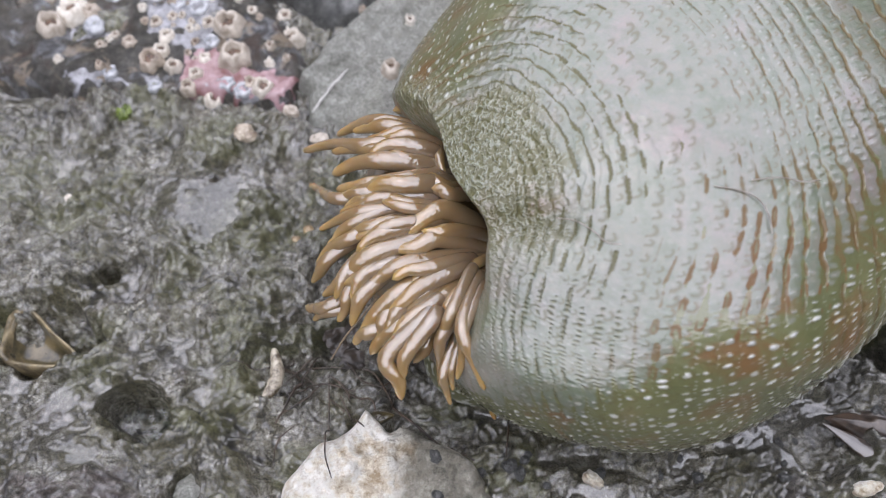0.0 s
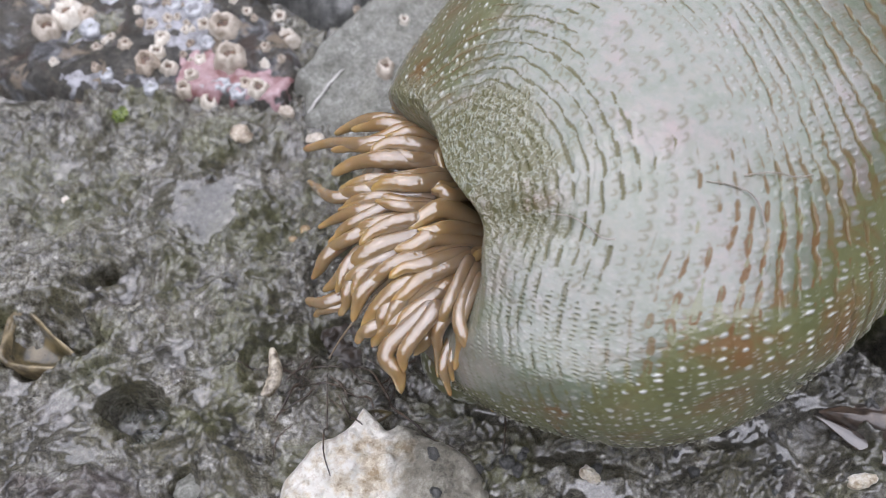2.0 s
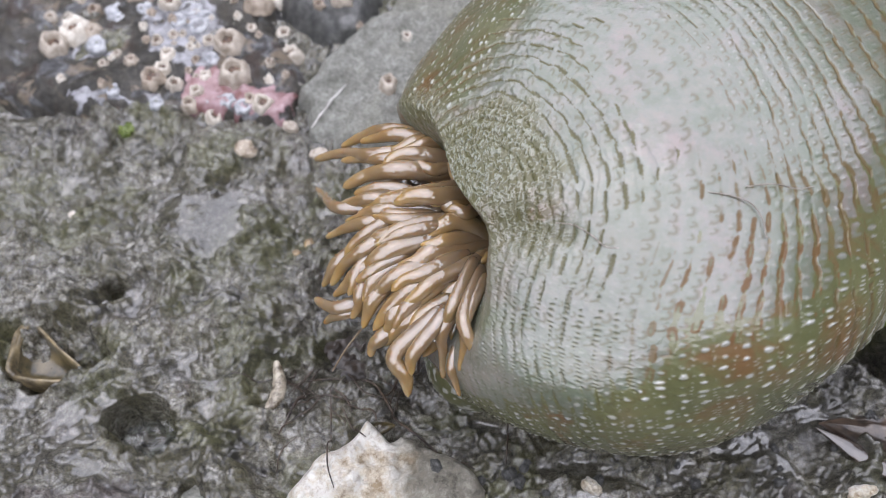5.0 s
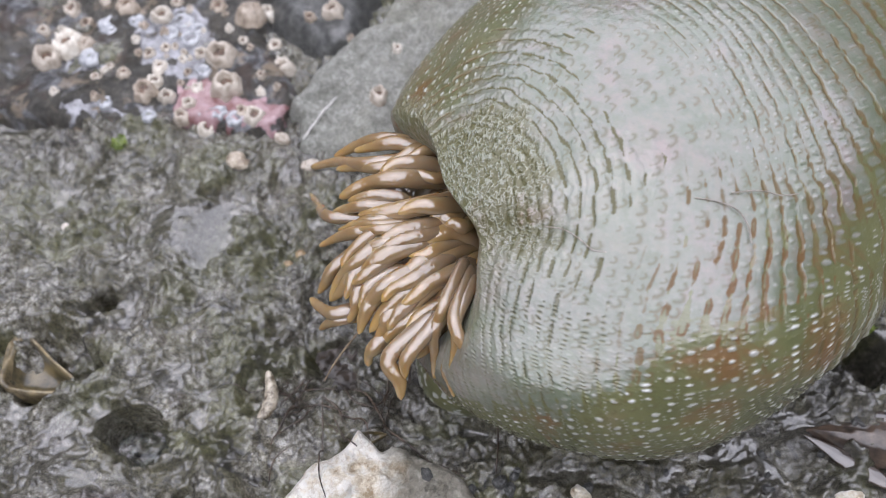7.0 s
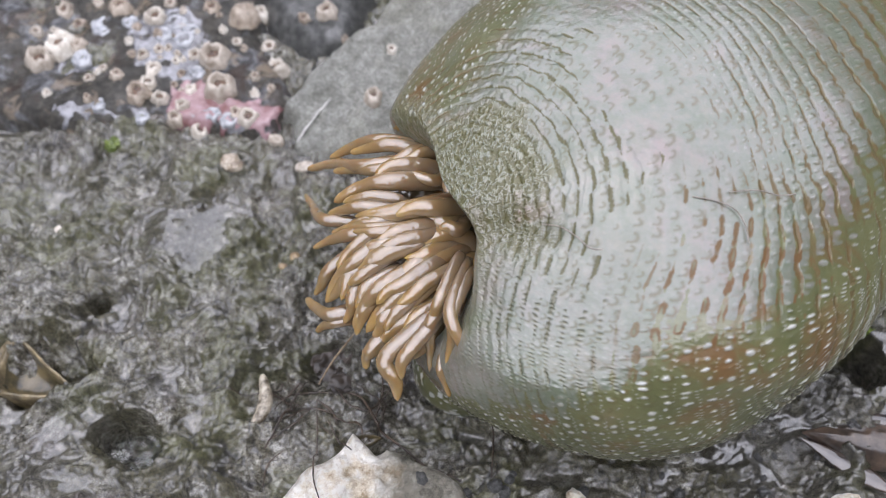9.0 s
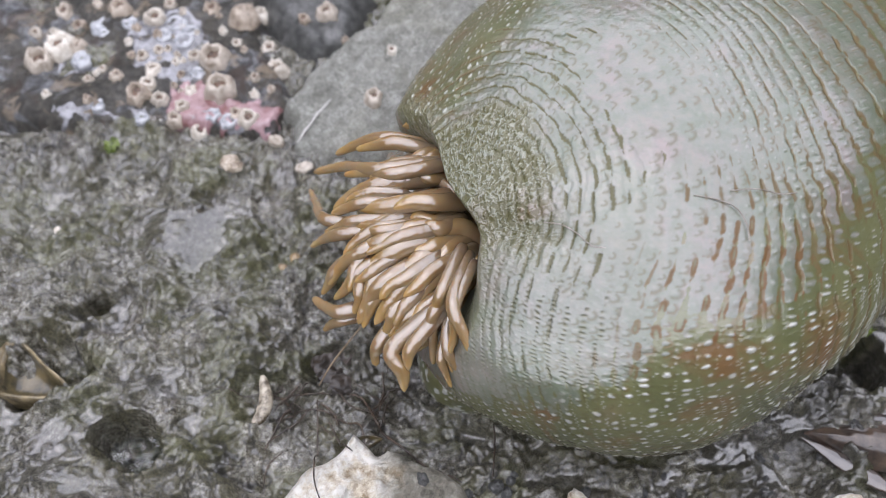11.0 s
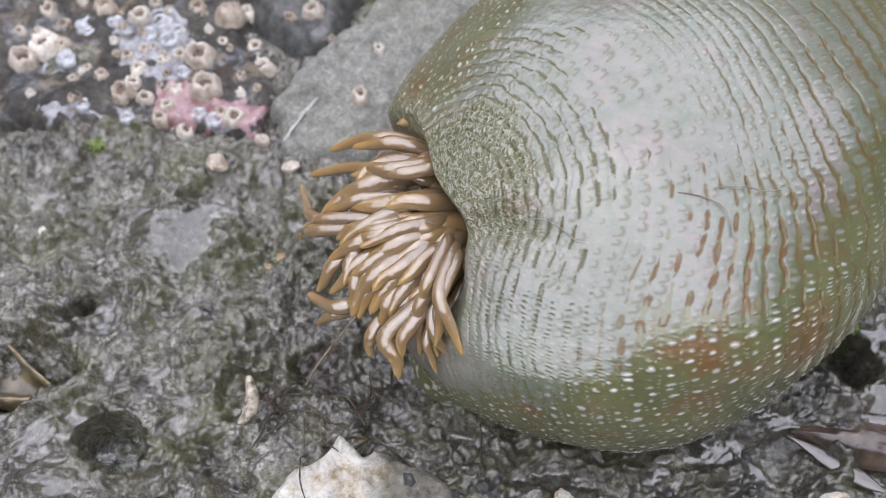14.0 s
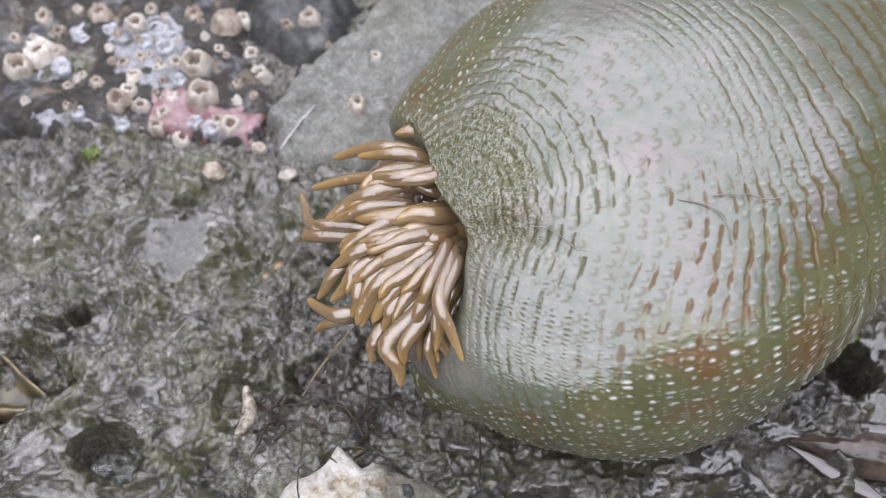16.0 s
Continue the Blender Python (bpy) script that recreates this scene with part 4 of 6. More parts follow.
bpy.context.view_layer.update()
rng = random.Random(4)
BIG = [(-93.2, 66.8, 6.6), (-97.7, 62.1, 5.8), (-79.5, 79.2, 5.0), (-69.5, 74.6, 4.8), (-68.1, 57.9, 4.2), (-71.2, 50.9, 5.2), (-52.9, 61.1, 6.4),
       (-50.9, 51.8, 6.4), (-43.2, 43.3, 4.4), (-24.7, 72.1, 4.6), (-62.0, 44.5, 3.6), (-55.8, 41.9, 3.6), (-65.7, 49.3, 3.4), (-71.5, 62.5, 3.0),
       (-55.5, 78.3, 3.8), (-58.3, 63.1, 3.2), (-46.3, 74.0, 6.0), (-42.7, 77.4, 4.0), (-37.5, 59.8, 4.4), (-12.3, 45.0, 3.8), (-94.6, 79.6, 4.2),
       (-68.8, 53.2, 3.4), (-88.5, 66.0, 3.8), (-60.0, 47.5, 2.8), (-40.0, 66.0, 3.4)]
SMALL = [(-75.5, 67.0), (-84.0, 55.0), (-101.0, 72.0), (-90.0, 74.5), (-63.0, 60.5), (-48.0, 66.5), (-58.5, 52.5), (-77.0, 56.0), (-52.0, 71.0), (-86.0, 81.0), (-46.5, 45.0), (-66.5, 80.0), (-20.0, 66.0), (-8.0, 58.0), (-30.5, 70.5)]
for _ in range(44):  # young barnacles crowd between the old ones
    x, y = rng.gauss(-66, 15), rng.gauss(60, 10)
    if 46 < y < 82 and -104 < x < -38 and all(math.hypot(x - b[0], y - b[1]) > 0.5 * b[2] + 1.2 for b in BIG):
        BIG.append((x, y, rng.uniform(1.3, 2.3)))
BIG += [(x, y, 2.0 + 0.35 * (i % 4)) for i, (x, y) in enumerate(SMALL)]
for i, (x, y, size) in enumerate(BIG):
    barnacle(on_rock(x, y), size / 820, size / 1000 * rng.uniform(0.42, 0.6), (rng.uniform(-14, 14), rng.uniform(-14, 14), rng.uniform(0, 360)), i,
             "cream ribbed acorn barnacle with dark opening on the ledge")
RINGS = [(-83.3, 73.1, 7.0), (-76.3, 74.0, 4.6), (-64.6, 73.7, 6.0), (-80.6, 47.2, 3.6), (-48.3, 42.9, 4.6), (-52.4, 44.7, 4.0), (-69.8, 44.3, 3.6),
         (-67.0, 69.0, 4.6), (-87.1, 61.9, 5.6), (-61.9, 67.9, 5.0), (-57.0, 57.0, 4.0), (-60.5, 71.0, 4.2)]
for i, (x, y, size) in enumerate(RINGS):
    r = size / 2000
    me = lathe("barnacle_scar", [(r * 1.05, -0.0006, 0), (r, 0.0003, 0), (r * 0.85, 0.0007, 0.0002), (r * 0.62, 0.0006, 0.0002), (r * 0.5, 0.0001, 0), (r * 0.3, 0.0002, 0), (r * 0.02, 0.0002, 0)], 22, 0.2, 40 + i)
    ob = thing("barnacle_scar", "bluish-white ring scar of a dead barnacle", "barnacle", "barnacle rings on the rock ledge", me=me, material=RINGBLUE)
    ob.location = on_rock(x, y)


def ledge_height(x, y):
    hit, where, *_ = ledge.ray_cast(Vector((x, y, 0.2)) - ledge.location, Vector((0, 0, -1)))
    return where.z if hit else 0.0


def crust(name, label, poly, material, seed):
    """A thin crust that follows the ledge under it."""
    poly = [(a / 1000, b / 1000) for a, b in poly]
    xs = np.arange(min(p[0] for p in poly) - 0.001, max(p[0] for p in poly) + 0.001, 0.0005)
    ys = np.arange(min(p[1] for p in poly) - 0.001, max(p[1] for p in poly) + 0.001, 0.0005)
    x, y = np.meshgrid(xs, ys)
    d = inside_distance(x + 0.0022 * fbm(x / 0.004, y / 0.004, octaves=3, seed=seed), y + 0.0022 * fbm(x / 0.004, y / 0.004, octaves=3, seed=seed + 1), poly)
    base = np.array([[ledge_height(a, b) for a in xs] for b in ys])
    holes = smooth(0.80, 1.0, fbm(x / 0.005, y / 0.005, octaves=3, seed=seed + 5))
    z = base + 0.0003 * smooth(0, 0.0008, d) - 0.0016 * np.maximum(1 - smooth(-0.0004, 0.0002, d), holes) + 0.00010 * fbm(x / 0.0015, y / 0.0015, octaves=2, seed=seed)
    cx, cy = xs.mean(), ys.mean()
    ob = part(name, sheet(name, np.stack([x - cx, y - cy, z], -1)), material, ledge, label)
    ob.location = Vector((cx, cy, 0)) - ledge.location
    return ob

bpy.context.view_layer.update()
DG = bpy.context.evaluated_depsgraph_get()


def surface(x, y):
    """Height of the topmost rock at x, y; the anemone is left aside."""
    start = Vector((x, y, 0.2))
    for _ in range(12):
        hit, where, _, _, ob, _ = scene.ray_cast(DG, start, Vector((0, 0, -1)))
        if not hit:
            break
        if ob.parent is not anemone:
            return where.z
        start = where - Vector((0, 0, 0.0002))
    return 0.0


crust("pink_crust", "pink coralline crust on the ledge face", [(-61, 41.5), (-50, 40), (-41, 39.4), (-36.0, 40), (-36, 47.5), (-44, 49), (-49, 51.5), (-55, 57), (-61, 56), (-63, 49)], PINKCRUST, 120)
crust("lavender_crust", "lavender-white crust spreading over the ledge", [(-72, 60), (-64, 54), (-58, 57), (-54, 66), (-58, 76), (-68, 80), (-76, 72)], LAVENDER, 130)
crust("lip_crust", "lavender-white crust along the ledge lip", [(-91, 44.2), (-80, 43.8), (-62, 43), (-48, 41), (-38, 40.6), (-37, 43), (-48, 44.2), (-62, 46), (-80, 46.6), (-90, 47)], LAVENDER, 135)
crust("grey_crust", "bluish-grey crust patch on the ledge", [(-92, 58), (-85, 57), (-80, 61), (-84, 68), (-92, 66)], LAVENDER, 140)


# ---- strands, shells and small stones ----
def strand(name, path, width, material, lift=0.3, parent=None, label="thin dark seaweed strand lying over wet rock", taut=None):
    """A hair-thin strand draped over whatever lies under it; path and width in millimetres."""
    line = curve_through([(x / 1000, y / 1000, 0) for x, y in path], 10 * (len(path) - 1))
    zs = [min(surface(p.x, p.y), 0.012) for p in line]
    zs = [max(zs[max(0, i - 2):i + 3]) for i in range(len(zs))]
    line = [Vector((p.x, p.y, z + lift / 1000)) for p, z in zip(line, zs)]
    if taut:  # held up at both ends, heights in millimetres
        line = [Vector((p.x, p.y, (taut[0] + (taut[1] - taut[0]) * i / (len(line) - 1)) / 1000)) for i, p in enumerate(line)]
    base = line[0].copy()
    n = len(line)
    radii = [width / 1700 * (0.35 + 0.65 * math.sin(math.pi * (0.12 + 0.8 * i / n))) * (0.9 + 0.2 * math.sin(i * 2.3)) for i in range(n)]
    me = sheet(name, tube_points([p - base for p in line], radii, 6), closed=True)
    if parent:
        ob = part(name, me, material, parent, label)
        ob.location = base - parent.location
    else:
        ob = thing(name, label, "seaweed", "seaweed strands", me=me, material=material)
        ob.location = base
    return ob


strand("dry_strand", [(-12.0, -14.2), (-16.9, -19.6), (-20.4, -23.4), (-23.0, -27.0)], 0.42, STRAW, 1.5, None, "pale dry strand leaning from the weed to the tentacles", (8.0, 1.2))
strand("seaweed_strand", [(-23.2, -30.2), (-22.8, -37.8), (-22.4, -48.0), (-20.7, -53.7)], 0.32, WEED)
strand("seaweed_strand", [(-17.2, -28.3), (-13.8, -29.9), (-10.8, -35.7), (-8.9, -38.2), (-1.2, -44.2), (6.1, -49.0)], 0.5, WEED)
strand("seaweed_strand", [(-33.6, -26.7), (-27.1, -28.0), (-20.1, -28.7)], 0.35, WEED)
strand("seaweed_strand", [(-26.2, -24.3), (-30.3, -32.2), (-33.4, -40.5)], 0.45, WEED)
strand("seaweed_strand", [(-24.4, -32.1), (-28.9, -35.3), (-33.1, -38.5)], 0.35, WEED)
strand("seaweed_strand", [(-32.1, -32.5), (-24.5, -32.4), (-17.6, -33.9)], 0.35, WEED)
strand("seaweed_strand", [(-20.0, -34.3), (-14.5, -36.0), (-13.1, -40.1)], 0.4, WEED)
strand("seaweed_strand", [(-9.3, -36.2), (-9.0, -32.2), (-7.4, -28.6)], 0.3, WEED)
strand("seaweed_strand", [(-23.2, -30.2), (-19.9, -33.1), (-18.7, -35.6)], 0.4, WEED)
strand("seaweed_strand", [(-33.6, -47.8), (-32.3, -43.4), (-29.7, -40.6)], 0.3, WEED)
strand("seaweed_strand", [(12.2, -48.0), (13.1, -40.0), (12.9, -36.4)], 0.35, WEED)
strand("seaweed_strand", [(-20.2, -25.7), (-16.5, -31.4), (-10.7, -33.4)], 0.3, WEED)


for _ in range(15):
    x, y, turn = rng.uniform(-38, -4), rng.uniform(-35, -23), rng.uniform(0, 6.28)
    long = rng.uniform(5, 13)
    ex, ey = math.cos(turn) * long, math.sin(turn) * long
    strand("seaweed_strand", [(x, y), (x + ex * 0.5 + rng.uniform(-2, 2), y + ey * 0.5 + rng.uniform(-2, 2)), (x + ex, y + ey)], rng.uniform(0.20, 0.42), WEED, 0.3)
slate = bpy.data.objects["slate_rock"]
strand("vein", [(-30.9, 35.0), (-27.3, 40.0), (-22.7, 45.4)], 0.85, VEIN, -0.12, slate, "thin pale mineral vein")


def frond(place, size, turn, material, label, seed):
    """A crumpled, ruffled weed frond."""
    f, g = np.meshgrid(np.linspace(0, 1, 40), np.linspace(-1, 1, 26))
    w = size * 0.45 * np.sin(np.pi * np.clip(f * 0.9 + 0.08, 0, 1)) ** 0.6
    x, y = size * f - size / 2, g * w * (1 + 0.25 * value_noise(f * 7, g * 2, seed=seed))
    z = 0.0009 + 0.0005 * np.sin(f * 11 + 3 * g) * np.abs(g) + 0.0006 * value_noise(f * 6, g * 3, seed=seed + 1)
    top = np.stack([x, y, z], -1)
    me = sheet("weed_frond", np.concatenate([top, (top - np.array([0, 0, 0.0004]))[::-1]], 0), closed=False)
    ob = thing("weed_frond", label, "seaweed", me=me, material=material)
    ob.matrix_basis = Matrix.Translation((place[0], place[1], surface(*place))) @ pose(0, 0, 0, 0, 0, turn)
    return ob


frond((-0.0210, -0.0190), 0.009, 35, PUDDLEBED, "dark red-brown wet seaweed frond under the tentacles", 150)
frond((-0.0170, -0.0265), 0.0095, -20, PUDDLEBED, "dark wet seaweed blade lying under the tentacles", 151)
frond((-0.0765, 0.0370), 0.0042, 70, MOSS, "bright green algae tuft on wet rock below the ledge", 155)
frond((0.0945, -0.0150), 0.006, 60, MOSS, "bright green algae tuft beside the anemone", 165)


def half_shell(name, label, place, length, width, height, turn, material, seed, tilt=0.0, hollow=False, pointed=0.5, lift=0.8):
    """A ribbed half shell with real thickness: a dome, or a cup when hollow."""
    f, g = np.meshgrid(np.linspace(0, 1, 60), np.linspace(-1, 1, 40))
    w = width / 2 * np.sin(np.pi * np.clip(f, 0.012, 0.988)) ** pointed * (0.55 + 0.55 * f)
    ribs = 0.02 * np.sin(f * 46 + 1.5 * value_noise(f * 5, g * 3, seed=seed)) + 0.06 * value_noise(f * 6, g * 4, seed=seed + 1)
    z = height * np.sqrt(np.clip(1 - g ** 2, 0, 1)) * np.sin(np.pi * np.clip(f, 0, 1)) ** 0.6 * (1 + ribs)
    top = np.stack([length * (f - 0.5), g * w * (1 + 0.05 * value_noise(f * 8, g, seed=seed + 2)), z], -1)
    low = top * np.array([0.95, 0.88, 0.80]) - np.array([0, 0, 0.0004])
    me = sheet(name, np.concatenate([top, low[::-1]], 0))
    ob = thing(name, label, "seaweed" if "weed" in name else "shell", me=me, material=material)
    z0 = surface(*place)
    ob.matrix_basis = Matrix.Translation((place[0], place[1], z0 + (height * lift if hollow else -0.0003))) @ pose(0, 0, 0, tilt, 180 if hollow else 0, turn)
    return ob


def shell_sliver(path, width, label):
    """A worn, curved sliver of shell lying on its edge; millimetres."""
    line = curve_through([(x / 1000, y / 1000, 0) for x, y in path], 30)
    line = [Vector((p.x, p.y, surface(p.x, p.y))) for p in line]
    top = max(p.z for p in line)
    base = line[15].copy()
    n = len(line)
    radii = [width / 2000 * (0.12 + 0.88 * math.sin(math.pi * (0.03 + 0.94 * i / (n - 1))) ** 0.6) * (0.97 + 0.04 * math.sin(i * 0.8)) for i in range(n)]
    pts = tube_points([Vector((p.x - base.x, p.y - base.y, (top - base.z) * 0.6 + 0.0006)) for p in line], radii, 14, 0.8)
    ob = thing("shell_fragment", label, "shell", me=sheet("shell_fragment", pts, closed=True), material=SLIVER)
    ob.location = base
    return ob


shell_sliver([(-35.4, -23.6), (-34.3, -28.6), (-34.8, -32.0), (-36.6, -35.0)], 3.3, "narrow curved cream shell fragment with brown stains")
half_shell("shell_fragment", "broken brown shell piece at the edge of the pale stone", (-0.0130, -0.0402), 0.0070, 0.0036, 0.0016, 12, OLIVESHELL, 175, tilt=-15, hollow=True, lift=0.5)
half_shell("mussel_shell", "dark brown mussel shell with fine growth lines", (0.0900, -0.0420), 0.0270, 0.0115, 0.0050, -14, MUSSEL, 180, pointed=0.75)
half_shell("seaweed", "slick dark seaweed ribbon shining wet beside the mussel shell", (0.0842, -0.0460), 0.0215, 0.0048, 0.0009, -36, SLICK, 184, pointed=0.8)
half_shell("seaweed", "slick dark seaweed ribbon shining wet above the mussel shell", (0.0925, -0.0365), 0.0190, 0.0036, 0.0009, -8, SLICK, 186, pointed=0.8)


def shell_cup(outline, height, depth, label):
    """An old, broken cup-shaped shell set in the rock: a thick tan wall and an olive bowl. Outline in millimetres."""
    cx, cy = (sum(p[i] for p in outline) / len(outline) for i in (0, 1))
    ring = [p for p in curve_through([(x - cx, y - cy, 0) for x, y in outline + outline[:2]], 12 * (len(outline) + 1))]
    ring = np.array([tuple(p) for p in ring[:12 * len(outline)]]) / 1000
    n = len(ring)
    a = np.arange(n) / n * 2 * math.pi
    lift = height * (0.50 + 0.85 * value_noise(np.cos(a) * 1.6, np.sin(a) * 1.6, seed=195) + 0.16 * value_noise(np.cos(a) * 7, np.sin(a) * 7, seed=196))
    def level(scale, z):
        return np.concatenate([ring[:, :2] * scale, np.broadcast_to(z, (n,))[:, None]], 1)
    z0 = surface(cx / 1000, cy / 1000) + depth * 0.6
    ob = thing("broken_shell", label, "shell")
    ob.location = (cx / 1000, cy / 1000, max(z0, -0.0010))
    wall = np.stack([level(1.10, -0.004), level(1.06, lift * 0.5), level(1.02, lift * 0.96), level(0.97, lift), level(0.91, lift * 0.90), level(0.86, lift * 0.3), level(0.80, -depth * 0.5)])
    part("rim", sheet("rim", wall, closed=True), WORNRIM, ob, "worn tan rim")
    bowl = np.stack([level(0.87, lift * 0.30), level(0.80, -depth * 0.45), level(0.60, -depth * 0.85), level(0.30, -depth), level(0.02, -depth)])
    part("bowl", sheet("bowl", bowl, closed=True), OLIVESHELL, ob, "olive-brown inside")
    return ob


shell_cup([(-91.8, -25.2), (-92.4, -16.2), (-88.8, -14.2), (-82.0, -20.3), (-76.2, -25.4), (-78.6, -28.2), (-86.4, -27.9)], 0.0020, 0.0048, "broken old cup shell with tan rim and olive hollow")



def pebble(place, size, label, material, seed, sink=0.25):
    al, be = np.meshgrid(np.linspace(0, math.pi, 26), np.linspace(0, 2 * math.pi, 36, endpoint=False), indexing="ij")
    s = np.stack([np.sin(al) * np.cos(be), np.sin(al) * np.sin(be), np.cos(al)], -1)
    k = 1 + 0.22 * fbm(s[..., 0] * 1.6 + seed, s[..., 1] * 1.6, s[..., 2] * 1.6, octaves=4, seed=seed)
    p = s * np.array(size) / 2 * k[..., None]
    ob = thing("pebble", label, "pebble", "pebbles round the anemone", me=sheet("pebble", p, closed=True), material=material)
    ob.matrix_basis = Matrix.Translation((place[0], place[1], surface(*place) + size[2] * (0.5 - sink))) @ pose(0, 0, 0, 0, 0, seed * 47 % 360)
    return ob


pebble((0.0285, -0.0528), (0.0042, 0.0026, 0.003), "small bright cream pebble on wet rock", PALESTONE, 3)
pebble((0.0813, -0.0537), (0.0060, 0.0030, 0.003), "small bright cream pebble on wet rock", PALESTONE, 4)
pebble((-0.0487, -0.0525), (0.0085, 0.0060, 0.005), "small grey pebble in a crevice", SLATE, 5)
pebble((-0.0290, 0.0285), (0.0045, 0.0028, 0.002), "small white shell chip on wet rock", SHELLWHITE, 8)
pebble((-0.0365, 0.0375), (0.0030, 0.0040, 0.003), "small white shell chip by the slate rock", SHELLWHITE, 9)
pebble((-0.0860, 0.0143), (0.0022, 0.0018, 0.001), "tiny white shell chip on wet rock", SHELLWHITE, 10)
pebble((-0.0460, 0.0290), (0.0055, 0.0045, 0.003), "tan barnacle stump on wet rock", OLDSHELL, 11)
for i in range(26):
    px, py = rng.uniform(-0.004, 0.095), 0
    py = -0.047 - 0.012 * rng.random() + 0.0003 * max(0.0, px * 1000 - 55)
    r = rng.uniform(0.0012, 0.0030)
    pebble((px, py), (r, r * rng.uniform(0.6, 0.9), r * 0.7), "dark wet gravel grain in front of the anemone", BLACKROCK, 20 + i, 0.4)


def fibre(path):
    """A fine pale fibre stuck to the column; millimetres from its middle."""
    line = [Vector(p) / 1000 for p in path]
    line = [p + p.normalized() * 0.0003 for p in line]
    line = curve_through(line, 40)
    me = sheet("fibre", tube_points(line, [0.00011] * len(line), 6), closed=True)
    return part("fibre", me, FIBRE, column, "fine pale fibre stuck to the skin")


fibre([(1.5, -28.9, 31.6), (5.0, -29.2, 31.1), (8.5, -30.2, 30.3), (10.3, -32.5, 29.1), (10.9, -35.2, 27.7)])
fibre([(-23.3, -32.4, 27.8), (-20.2, -33.3, 28.3), (-17.6, -35.1, 28.2), (-15.5, -37.0, 27.8), (-13.3, -37.4, 27.9)])
fibre([(7.9, -27.5, 31.3), (12.8, -26.6, 30.7), (16.8, -26.7, 29.6), (20.0, -25.8, 28.9)])
pebble((-0.0300, 0.0045), (0.0030, 0.0024, 0.0016), "small orange-tan algae scrap on wet rock", ORANGE, 14)
pebble((-0.0325, 0.0020), (0.0020, 0.0016, 0.0012), "small orange-tan algae scrap on wet rock", ORANGE, 15)


# ---- water standing in the hollows ----
def puddle(centre, rx, ry, level, label, seed):
    x, y = np.meshgrid(np.linspace(-rx, rx, 44), np.linspace(-ry, ry, 44))
    z = 0.0007 * fbm(x / 0.0045, y / 0.0045, octaves=2, seed=seed)
    d = np.hypot(x / rx, y / ry) + 0.12 * value_noise(x / 0.004, y / 0.004, seed=seed + 1)
    z = z - 0.004 * smooth(1.0, 1.25, d)
    ob = thing("puddle", label, "water", "puddles in the rock", "structure", me=sheet("puddle", np.stack([x, y, z], -1)), material=WATER)
    ob.location = (*centre, level)
    return ob


puddle((-0.0615, -0.0400), 0.0075, 0.0065, -0.0088, "clear water in a rock pit", 200)


# ---- the anemone's own movement ----
def sway(i, rows):
    """One tentacle's drift, shared by the shorter one lying over it."""
    walk(tentacles[i], rows)
    if i in inner_tentacles:
        walk(inner_tentacles[i], rows)


def lean(rx, ry, rz):
    """The column's place when it leans about the middle of its foot."""
    foot = Matrix.Translation((CENTRE.x, CENTRE.y, 0))
    return foot @ pose(0, 0, 0, rx, ry, rz) @ Matrix.Translation((0, 0, CENTRE.z))


